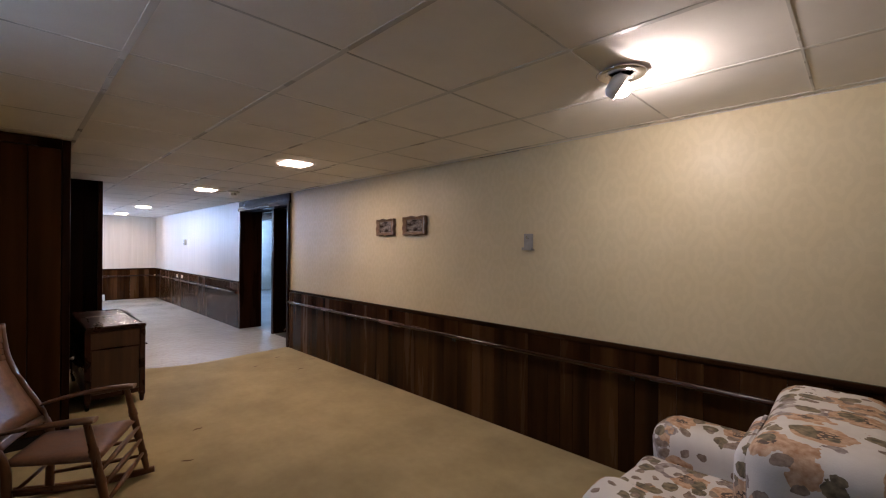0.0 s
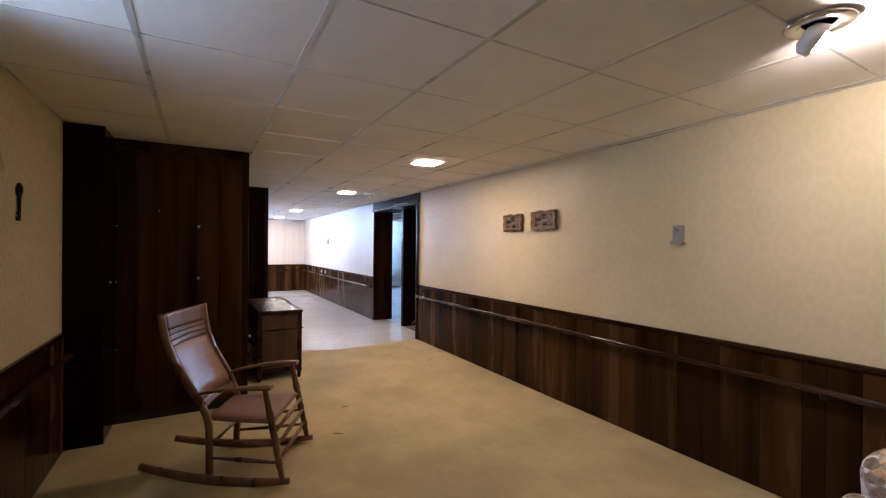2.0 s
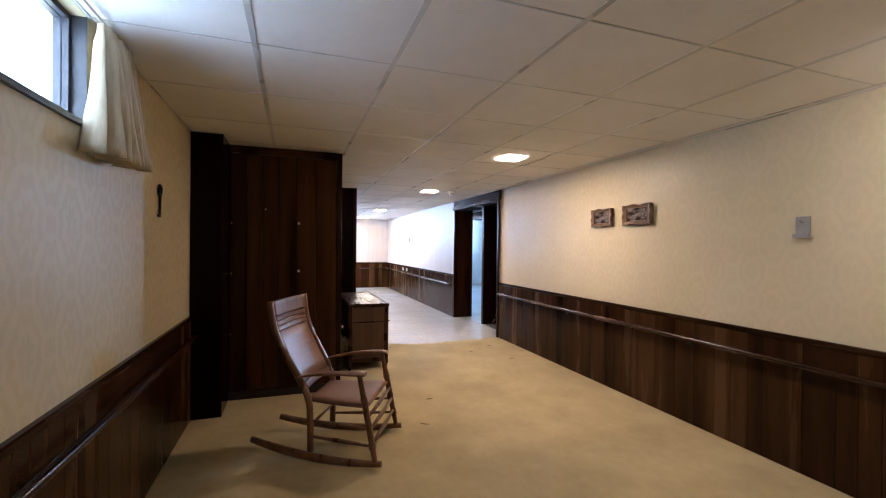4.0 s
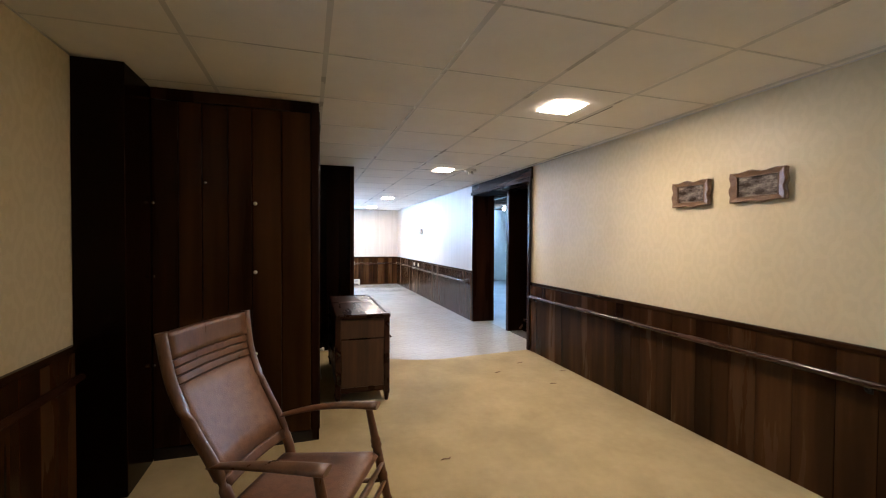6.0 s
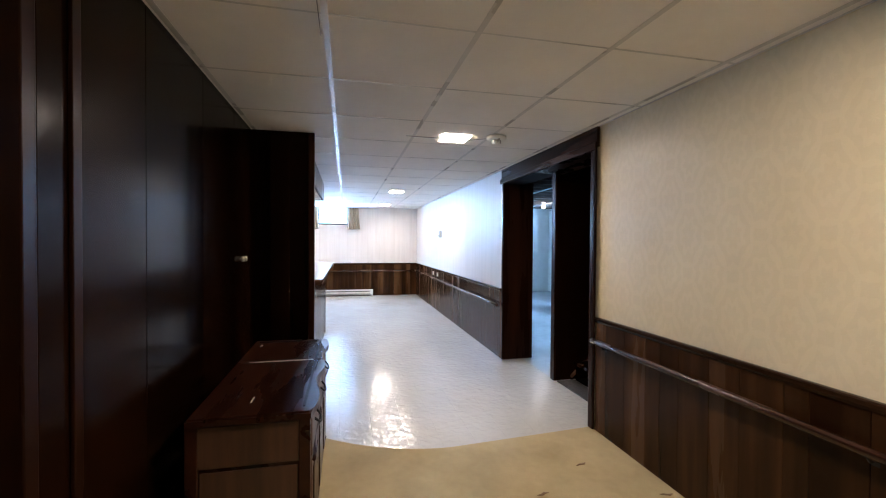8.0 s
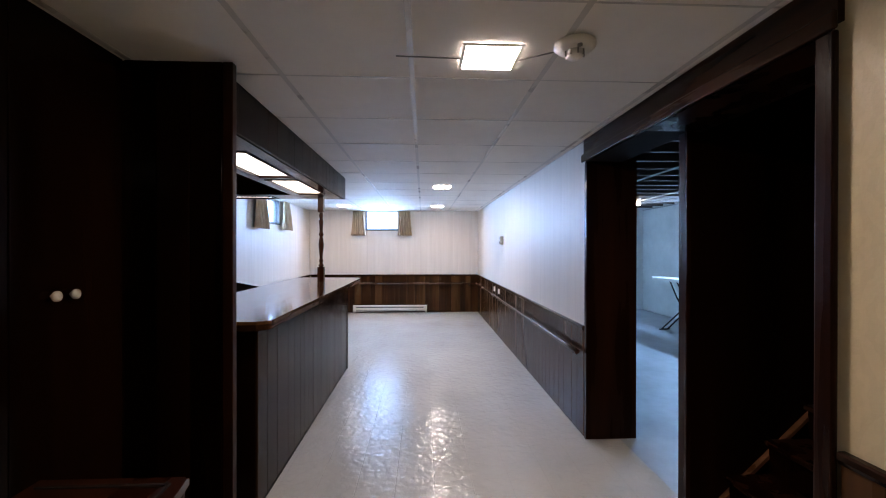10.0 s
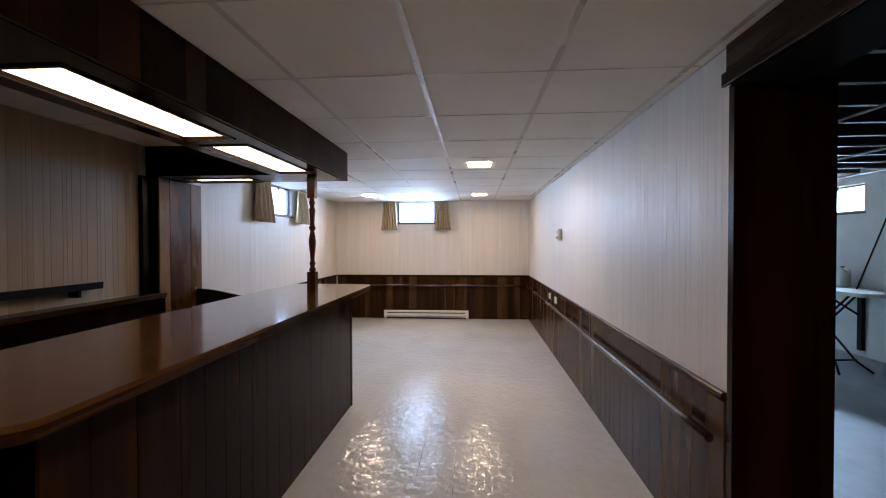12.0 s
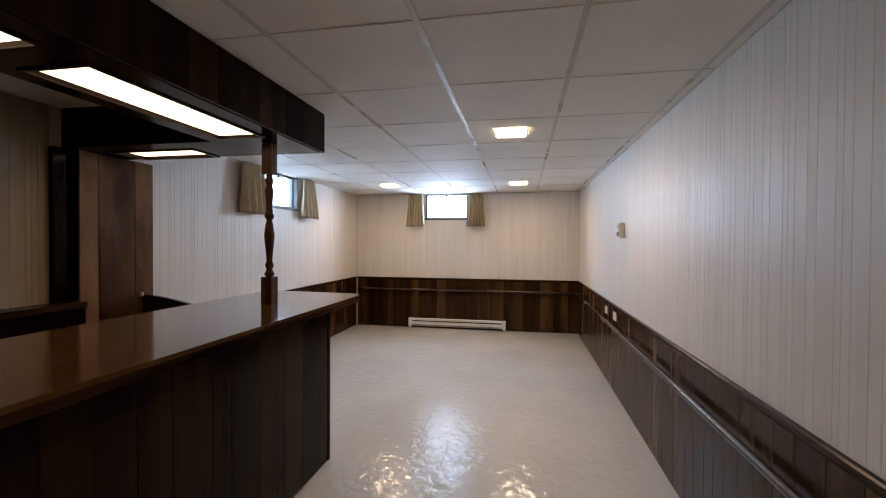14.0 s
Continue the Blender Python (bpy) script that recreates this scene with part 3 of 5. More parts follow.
strips("strip_panelling", (XF + 0.004, YR), DOOR_B - XF - 0.035, 0, [], "off-white narrow strip panelling over dark wainscot")
strips("strip_panelling", (XF, YL + 0.004), YR - YL - 0.008, 90, [(WIN_C[0] - YL - 0.01, WIN_C[1] - YL + 0.01, WIN_C[2] - 0.02)], "off-white narrow strip panelling on the end wall")
strips("strip_panelling", (-6.56, YL), 2.58, 180, [], "narrow strip panelling behind the bar, tan darkened by painted canopy shade", M_STRIP_TAN_SHADED)
strips("strip_panelling", (-9.775, YL), -9.775 - XF - 0.008, 180, [(-9.775 - WIN_B[0] - 0.01, -9.775 - WIN_B[1] + 0.01, WIN_B[2] - 0.02)], "off-white narrow strip panelling round the window")


# ---- windows ----
def window(name, c, rz, w, z0, z1, label, backdrop_mat, depth=0.25):
    """A small high hopper window set at the outer face of its opening; c is the middle of the opening on the wall's face, which looks along -y before the turn."""
    root = structure(name, bmesh.new(), M_FRAME_WIN, label, "window")
    root.matrix_basis = pose(c[0], c[1], 0, 0, 0, rz)
    f = 0.022
    y0, y1 = 0.05, 0.10
    part("window_frame", boxes((-w / 2, w / 2, y0, y1, z0, z0 + f), (-w / 2, w / 2, y0, y1, z1 - f, z1), (-w / 2, -w / 2 + f, y0, y1, z0 + f, z1 - f), (w / 2 - f, w / 2, y0, y1, z0 + f, z1 - f)), M_FRAME_WIN, root)
    part("window_sill", B(-w / 2 - 0.02, w / 2 + 0.02, -0.014, y0, z0 - 0.022, z0 + 0.002, bevel=0.004), M_FRAME_WIN, root, "dark sill")
    for q in (-1, 1):
        part("jamb_lining", B(q * (w / 2 - 0.004), q * w / 2, 0.001, y0, z0 + 0.003, z1), M_FRAME_WIN, root)
    part("latch", boxes((-0.02, 0.02, y0 - 0.012, y0, z1 - f - 0.03, z1 - f + 0.012)), M_BLACK, root)
    pane = part("pane", B(-w / 2 + f, w / 2 - f, y0 + 0.02, y0 + 0.026, z0 + f, z1 - f), M_GLASS, root)
    pane.visible_shadow = False
    rod = bmesh.new()
    tube(rod, [(-w / 2 - 0.34, -0.05, z1 - 0.012), (w / 2 + 0.34, -0.05, z1 - 0.012)], 0.007, 8)
    part("curtain_rod", rod, M_WHITE, root)
    back = structure("backdrop", B(-w / 2, w / 2, 0.14, 0.15, z0, z1), backdrop_mat, "bright daylight outside the window", "backdrop")
    back.matrix_basis = root.matrix_basis.copy()
    return root


def curtain(loc, rz, w_top, w_bot, z0, z1, folds, seed, label, material, lean=0.0):
    """A short pleated curtain; along x from the middle, hanging in front of a wall that lies at +y."""
    rnd = random.Random(seed)
    bm = bmesh.new()
    nu, nv = folds * 10, 14
    ph = [rnd.uniform(-0.5, 0.5) for _ in range(folds + 2)]
    grid = []
    for j in range(nv + 1):
        v = j / nv
        z = z0 + (z1 - z0) * v
        row = []
        w = w_bot + (w_top - w_bot) * v ** 0.7
        for i in range(nu + 1):
            u = i / nu
            k = u * folds
            p = ph[int(k)] * (1 - (k % 1)) + ph[int(k) + 1] * (k % 1)
            amp = (0.014 + 0.026 * (1 - v)) * (1.7 if material is M_CURTAIN_PALE else 1.25) + 0.004 * math.sin(7 * v + i * 0.3)
            if v > 0.9:
                amp *= 0.75
            x = (u - 0.5) * w + lean * (1 - v)
            y = -0.075 + amp * math.sin(2 * math.pi * k + p) - 0.012 * (1 - v)
            row.append(bm.verts.new((x, y, z + (0.006 * math.sin(2 * math.pi * k) if j == 0 else 0))))
        grid.append(row)
    for j in range(nv):
        for i in range(nu):
            f = bm.faces.new((grid[j][i], grid[j][i + 1], grid[j + 1][i + 1], grid[j + 1][i]))
            f.smooth = True
    ob = part("curtain", bm, material)
    ob.matrix_basis = pose(*loc, 0, 0, rz)
    so = ob.modifiers.new("cloth", "SOLIDIFY")
    so.thickness = 0.002
    return tagged(ob, label, "curtain", "short window curtains")


# walls seen from inside: south wall looks to +y (turn 180), end wall looks to +x (turn 90)
window("window_1", ((WIN_A[0] + WIN_A[1]) / 2, YL), 180, abs(WIN_A[0] - WIN_A[1]), WIN_A[2], WIN_A[3], "small high basement window with dark frame", M_DAY_A)
window("window_2", ((WIN_B[0] + WIN_B[1]) / 2, YL), 180, abs(WIN_B[0] - WIN_B[1]), WIN_B[2], WIN_B[3], "small high basement window beside the bar", M_DAY_B)
window("window_3", (XF, (WIN_C[0] + WIN_C[1]) / 2), 90, WIN_C[1] - WIN_C[0], WIN_C[2], WIN_C[3], "small high window in the end wall", M_DAY_C)
curtain((-2.18, YL, 0), 180, 0.25, 0.38, 1.66, 2.15, 5, 1, "cream linen curtain beside the window", M_CURTAIN_PALE)
curtain((-10.99, YL, 0), 180, 0.34, 0.42, 1.68, 2.185, 4, 2, "gold linen curtain drawn beside the window", M_CURTAIN)
curtain((-12.13, YL, 0), 180, 0.26, 0.36, 1.70, 2.185, 4, 3, "gold linen curtain drawn beside the window", M_CURTAIN)
curtain((XF, 0.61, 0), 90, 0.23, 0.32, 1.66, 2.185, 6, 4, "gold linen curtain on the end wall", M_CURTAIN)
curtain((XF, 1.60, 0), 90, 0.23, 0.32, 1.66, 2.185, 6, 5, "gold linen curtain on the end wall", M_CURTAIN)


# ---- the wide opening, stairs and utility room ----
def opening():
    root = structure("door_1", bmesh.new(), M_CASING, "wide cased opening in dark mahogany", "door frame")
    part("header", B(DOOR_B - 0.02, DOOR_A + 0.03, YR - 0.022, YR + 0.019, DOOR_TOP + 0.004, CEIL - 0.004), M_PLANK_H, root)
    part("header_trim", boxes((DOOR_B - 0.025, DOOR_A + 0.035, YR - 0.04, YR - 0.0225, DOOR_TOP - 0.02, DOOR_TOP + 0.035), bevel=0.006), M_PLANK_H, root)
    part("jamb", B(DOOR_B - 0.0, DOOR_B + 0.022, YR - 0.015, YR + 0.36, 0, DOOR_TOP), M_CASING, root)
    part("jamb", B(DOOR_A - 0.022, DOOR_A, YR - 0.015, YR + 0.30, 0, DOOR_TOP), M_CASING, root)
    part("head_jamb", B(-6.885, DOOR_A - 0.022, YR - 0.015, YR + 0.30, DOOR_TOP - 0.02, DOOR_TOP), M_CASING, root)
    # pale lining drawn near-black: the shade under the header is in its colour
    part("head_jamb", B(DOOR_B + 0.022, -6.888, YR - 0.015, YR + 0.25, DOOR_TOP - 0.02, DOOR_TOP), M_HEADLINING, root, "head lining, its shade put into a near-black colour")
    part("casing", B(DOOR_A - 0.03, DOOR_A + 0.032, YR - 0.035, YR - 0.0155, 0, DOOR_TOP - 0.021, bevel=0.007), M_CASING, root)
    part("casing", B(DOOR_B - 0.004, DOOR_B + 0.03, YR - 0.019, YR - 0.0155, 0, DOOR_TOP - 0.021), M_CASING, root)


opening()
XS = -6.89   # stair side of the partition


def utility():
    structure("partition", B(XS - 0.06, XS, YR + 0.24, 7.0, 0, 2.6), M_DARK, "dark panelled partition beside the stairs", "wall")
    post = structure("door_frame", bmesh.new(), M_CASING, "dark frame of the utility room doorway", "door frame")
    part("post", B(XS - 0.064, XS + 0.006, YR + 0.215, YR + 0.239, 0, DOOR_TOP - 0.022), M_CASING, post)
    part("strike_plate", B(XS - 0.067, XS - 0.0645, YR + 0.25, YR + 0.275, 1.2, 1.9), M_CHROME, post, "metal edge strip")
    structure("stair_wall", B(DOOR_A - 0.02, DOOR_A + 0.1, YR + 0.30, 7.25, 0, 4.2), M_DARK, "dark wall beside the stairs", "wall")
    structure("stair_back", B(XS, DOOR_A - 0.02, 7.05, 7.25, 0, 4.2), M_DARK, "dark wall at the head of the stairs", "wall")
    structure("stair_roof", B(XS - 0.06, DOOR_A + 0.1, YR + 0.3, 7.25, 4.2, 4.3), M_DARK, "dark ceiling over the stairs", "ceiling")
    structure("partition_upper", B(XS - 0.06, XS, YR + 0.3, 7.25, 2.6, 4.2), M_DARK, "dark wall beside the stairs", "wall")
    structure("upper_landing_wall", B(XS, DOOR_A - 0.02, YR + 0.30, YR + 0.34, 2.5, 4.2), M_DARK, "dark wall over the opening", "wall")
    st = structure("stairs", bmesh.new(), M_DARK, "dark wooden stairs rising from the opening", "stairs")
    x0, x1 = XS + 0.03, DOOR_A - 0.05
    for i in range(12):
        y = YR + 0.44 + i * 0.22
        part("riser", B(x0, x1, y, y + 0.02, i * 0.185, (i + 1) * 0.185 - 0.028), M_DARK, st)
        part("tread", B(x0, x1, y - 0.03, y + 0.24, (i + 1) * 0.185 - 0.028, (i + 1) * 0.185, bevel=0.008), M_CASING, st)
    bm = bmesh.new()
    y0 = YR + 0.34
    prism(bm, [(y0 + 0.06, 0.0), (y0 + 2.7, 2.2), (y0 + 2.7, 2.45), (y0 + 0.06, 0.02)], "x", XS + 0.003, XS + 0.028)
    part("stringer", bm, M_DARK, st)
    bm = bmesh.new()
    prism(bm, [(y0 + 0.06, 0.022), (y0 + 2.7, 2.452), (y0 + 2.7, 2.475), (y0 + 0.06, 0.045)], "x", XS + 0.003, XS + 0.034)
    part("stringer_moulding", bm, M_CHAIR, st, "worn lighter moulding")
    structure("stair_mat", B(XS + 0.02, DOOR_A - 0.03, YR + 0.245, YR + 0.43, -0.006, 0.004), M_MAT, "grey carpet strip at the foot of the stairs", "carpet")
    # shell of the utility room
    xw, yw = -14.1, 7.0
    structure("utility_wall_west", B(xw - 0.2, xw, YR + 0.3, yw + 0.2, 0, 2.7), M_CONCW, "whitewashed concrete wall", "wall")
    wx0, wx1, wz0, wz1 = UW
    structure("utility_wall_north", boxes((xw, wx0, yw, yw + 0.2, 0, 2.7), (wx1, XS, yw, yw + 0.2, 0, 2.7), (wx0, wx1, yw, yw + 0.2, 0, wz0), (wx0, wx1, yw, yw + 0.2, wz1, 2.7)), M_CONCW, "whitewashed concrete wall with a small window", "wall")
    structure("utility_wall_south", B(xw, DOOR_B - 0.02, YR + 0.304, YR + 0.32, 0, 2.7), M_CONCW, "whitewashed wall", "wall")
    structure("utility_ceiling", B(xw - 0.2, XS - 0.06, YR + 0.3, yw + 0.2, 2.5, 2.6), M_JOIST, "dark subfloor boards over the joists", "ceiling")
    js = structure("ceiling_joists", bmesh.new(), M_JOIST, "bare timber joists overhead", "joists")
    n = 17
    for i in range(n):
        x = XS - 0.35 - i * 0.405
        part("joist", B(x - 0.02, x + 0.02, YR + 0.32, yw, 2.28, 2.499), M_JOIST, js)
    for y in (4.6, 5.7, 6.7):
        tube_bm = tube(bmesh.new(), [(XS - 0.15, y, 2.25), (xw + 0.1, y + 0.25, 2.25)], 0.011, 8)
        part("conduit", tube_bm, M_GREY, js, "grey conduit pipe")
    win = window("window_4", ((wx0 + wx1) / 2, yw), 0, wx1 - wx0, wz0, wz1, "small basement window in the utility room", M_DAYU, 0.2)
    for o in list(win.children):
        if o.name.startswith("curtain_rod"):
            bpy.data.objects.remove(o)


UW = (-12.52, -11.61, 1.80, 2.15)
utility()


# ---- lamps ----
def panel_light(x, y):
    root = thing("ceiling_light", (x, y, CEIL), 0, "square recessed ceiling light, glowing white, in a thin metal frame", "ceiling light", "ceiling lights")
    a, b = 0.108, 0.122
    part("frame", boxes((-b, b, -b, -a, -0.010, -0.0045), (-b, b, a, b, -0.010, -0.0045), (-b, -a, -a, a, -0.010, -0.0045), (a, b, -a, a, -0.010, -0.0045)), M_WHITE, root)
    part("diffuser", B(-a, a, -a, a, -0.0085, -0.0045), M_LAMP, root, "glowing diffuser")


for _x, _y in ((-3.78, 2.26), (-6.42, 2.27), (-10.22, 2.24), (-12.84, 0.49), (-12.84, 2.27)):
    panel_light(_x, _y)


def eyeball_light(x, y):
    root = thing("eyeball_light", (x, y, CEIL), 0, "round metal ceiling spotlight with a bare glowing bulb", "ceiling light")
    part("trim_ring", lathe(bmesh.new(), [(0.10, -0.005), (0.105, -0.009), (0.095, -0.018), (0.07, -0.022), (0.06, -0.012), (0.05, -0.005)], seg=28), M_CHROME, root)
    aim = look((0, 0, 0), (0.70, 0.48, -0.55)) @ pose(0, 0, 0, 180, 0, 0)
    at = Matrix.Translation((-0.02, -0.01, -0.056)) @ aim
    cup = bmesh.new()
    lathe(cup, [(0.030, -0.03), (0.052, -0.015), (0.059, 0.026), (0.055, 0.026), (0.047, -0.008), (0.022, -0.022)], seg=24, m=at)
    part("eyeball", cup, M_WHITE, root, "swivelled white metal cup")
    bm = bmesh.new()
    bmesh.ops.create_uvsphere(bm, u_segments=16, v_segments=10, radius=0.036, matrix=at @ Matrix.Translation((0, 0, 0.030)))
    part("bulb", bm, M_BULB, root, "glowing bulb")


eyeball_light(-0.79, 2.28)


def smoke_alarm(x, y):
    root = thing("smoke_alarm", (x, y, CEIL), 0, "white round smoke alarm on the ceiling", "smoke alarm")
    part("base", lathe(bmesh.new(), [(0.05, -0.0045), (0.078, -0.006), (0.080, -0.022), (0.066, -0.034), (0.04, -0.036)], seg=24), M_WHITE, root)
    part("sensor_cage", lathe(bmesh.new(), [(0.034, -0.0365), (0.034, -0.055), (0.026, -0.064), (0.01, -0.066)], seg=18), M_WHITE, root)
    for a in range(0, 360, 45):
        part("rib", B(-0.003, 0.003, 0.033, 0.038, -0.058, -0.0365), M_GREY, root).matrix_basis = pose(0, 0, 0, 0, 0, a)
    part("test_button", lathe(bmesh.new(), [(0.01, -0.030), (0.01, -0.041), (0.006, -0.043)], centre=(0.056, 0.0, 0), seg=12), M_GREY, root)
    bm = bmesh.new()
    tube(bm, [(-0.07, -0.05, -0.007), (-0.14, -0.16, -0.0075), (-0.16, -0.19, -0.0075), (-0.14, -0.7, -0.0075)], 0.003, 6)
    part("cable", bm, M_GREY, root, "thin grey cable along the ceiling")


smoke_alarm(-6.28, 2.58)


# ---- closet ----
def knob(parent, loc, axis, r=0.015, material=None):
    m = Matrix.Translation(loc) @ {"x": pose(0, 0, 0, 0, 90, 0), "y": pose(0, 0, 0, -90, 0, 0), "-y": pose(0, 0, 0, 90, 0, 0)}[axis]
    return part("knob", lathe(bmesh.new(), [(0.006, 0), (0.006, 0.010), (r, 0.014), (r, 0.024), (r * 0.6, 0.029)], seg=14, m=m), material or M_PLATE, parent, "white porcelain knob")


XC, YC = -4.2, 0.722


def closet():
    root = thing("closet", (0, 0, 0), 0, "tall built-in closet of dark stained planks with white knobs", "closet")
    # body, post and side carry shade in their colour; the front planks are lighter
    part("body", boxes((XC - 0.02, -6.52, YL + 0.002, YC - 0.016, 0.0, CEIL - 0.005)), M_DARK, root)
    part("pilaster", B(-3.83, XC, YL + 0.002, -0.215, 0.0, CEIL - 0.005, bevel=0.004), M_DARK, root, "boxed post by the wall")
    part("plinth", B(XC - 0.02, XC + 0.004, -0.213, YC - 0.03, 0.0, 0.07), M_BACKING, root)
    part("corner_post", B(XC - 0.045, XC + 0.004, YC - 0.045, YC + 0.003, 0.0, CEIL - 0.005, bevel=0.004), M_CASING, root)
    part("head_trim", B(XC - 0.019, XC + 0.008, -0.213, YC - 0.047, CEIL - 0.07, CEIL - 0.005), M_CLOSET, root)
    edges = (-0.212, -0.075, 0.05, 0.19, 0.325, 0.497, YC - 0.048)
    doors = ((-0.212, 0.05), (0.05, 0.325), (0.325, YC - 0.048))
    for a, b in doors:
        door = part("door", B(XC - 0.019, XC - 0.004, a + 0.003, b - 0.003, 0.075, CEIL - 0.075), M_BACKING, root)
        for c, d in zip(edges, edges[1:]):
            if c >= a - 0.001 and d <= b + 0.001:
                part("plank", B(XC - 0.004, XC + 0.006, c + 0.0022, d - 0.0022, 0.075, CEIL - 0.075, bevel=0.0025), M_CLOSET, door)
        if a > 0.2:
            for z in (0.60, 1.11, 1.535):
                knob(door, (XC + 0.006, 0.346, z), "x", 0.011)
    knob(root, (XC + 0.006, 0.072, 1.65), "x", 0.009, M_CHROME)
    for z in (0.575, 1.095, 1.523):
        knob(root, (XC + 0.006, -0.198, z), "x", 0.009, M_CHROME)
    # long side towards the passage
    xs = [XC - 0.047, -4.80, -5.42, -6.02, -6.518]
    for a, b in zip(xs, xs[1:]):
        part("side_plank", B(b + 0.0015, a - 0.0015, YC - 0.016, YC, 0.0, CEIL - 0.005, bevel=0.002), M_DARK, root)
    knob(root, (-6.17, YC, 1.232), "y", 0.018)
    knob(root, (-6.25, YC, 1.232), "y", 0.018)
    knob(root, (-4.36, YC + 0.012, 0.555), "y", 0.013)
    part("door_stile", B(-4.40, -4.36, YC + 0.001, YC + 0.012, 0.0, CEIL - 0.01, bevel=0.003), M_CASING, root)


closet()


def end_panel():
    root = thing("end_panel", (0, 0, 0), 0, "tall dark panel closing the closet beside the bar", "panel")
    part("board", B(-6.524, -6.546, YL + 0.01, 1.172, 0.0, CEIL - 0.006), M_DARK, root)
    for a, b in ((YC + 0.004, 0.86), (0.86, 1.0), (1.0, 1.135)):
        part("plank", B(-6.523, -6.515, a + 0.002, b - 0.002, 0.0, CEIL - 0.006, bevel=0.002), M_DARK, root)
    part("edge_trim", B(-6.512, -6.552, 1.137, 1.180, 0.0, CEIL - 0.006, bevel=0.004), M_CASING, root)


end_panel()


# ---- bar ----
BX0, BX1, BYF = -6.95, -9.61, 1.118


def bar():
    root = thing("bar", (0, 0, 0), 0, "long home bar fronted with dark vertical planks", "bar")
    part("body", boxes((BX0, BX1 + 0.012, 0.62, BYF - 0.014, 0.0, 0.985)), M_DARK, root)
    part("plinth", B(BX0, BX1, BYF - 0.0135, BYF - 0.004, 0.0, 0.02), M_BACKING, root)
    xs, rnd, x = [BX0], random.Random(8), BX0
    while x > BX1 + 0.001:
        x = max(BX1, x - rnd.choice((0.11, 0.14, 0.165, 0.20)))
        if x - BX1 < 0.07:
            x = BX1
        xs.append(x)
    for a, b in zip(xs, xs[1:]):
        part("plank", B(b + 0.0009, a - 0.0009, BYF - 0.0135, BYF, 0.02, 0.985, bevel=0.0015), M_BARPLANK, root)
    part("end_board", B(BX1 - 0.004, BX1 + 0.0115, 0.62, BYF - 0.014, 0.0, 0.985), M_BARPLANK, root)
    part("corner_trim", B(BX1 - 0.008, BX1 + 0.02, BYF - 0.012, BYF + 0.006, 0.0, 0.985, bevel=0.004), M_CASING, root)


bar()


def bar_top():
    root = thing("bar_counter", (0, 0, 0.985), 0, "glossy reddish-brown laminate bar top with rounded corners", "countertop")
    pts = []
    for cx, cy, a0, r in ((-6.88, 1.145, 0, 0.08), (-9.80, 1.128, 90, 0.11), (-9.86, 0.55, 180, 0.09), (-6.84, 0.50, 270, 0.04)):
        for i in range(7):
            a = radians(a0 + 15 * i)
            pts.append((cx + r * math.cos(a), cy + r * math.sin(a)))
    slab = bmesh.new()
    prism(slab, pts, "z", 0.030, 0.047)
    part("slab", slab, M_COUNTER, root)
    edge = bmesh.new()
    prism(edge, [((x + 8.37) * 0.999 - 8.37, (y - 0.84) * 0.995 + 0.84) for x, y in pts], "z", 0.0, 0.030)
    part("edge_band", edge, M_PLANK_H, root, "dark wooden edge")


bar_top()


def bar_post():
    root = thing("bar_post", (-9.312, 0.89, 1.032), 0, "turned wooden post standing on the bar", "post")
    h = 1.954 - 1.032
    part("foot_block", B(-0.034, 0.034, -0.034, 0.034, 0, 0.16, bevel=0.004), M_POST, root)
    pr = [(0.030, 0.1605), (0.040, 0.175), (0.030, 0.19), (0.022, 0.20), (0.034, 0.225), (0.022, 0.25), (0.026, 0.29), (0.036, 0.36), (0.040, 0.40), (0.030, 0.46), (0.020, 0.485), (0.034, 0.50), (0.038, 0.515), (0.026, 0.53),
          (0.024, 0.56), (0.030, 0.62), (0.037, 0.655), (0.022, 0.685), (0.030, 0.70), (0.034, 0.715), (0.024, 0.735), (0.028, 0.7495)]
    part("turned_shaft", lathe(bmesh.new(), [(r * 0.72, z) for r, z in pr], seg=20), M_POST, root)
    part("head_block", B(-0.031, 0.031, -0.031, 0.031, 0.75, h, bevel=0.004), M_POST, root)


bar_post()


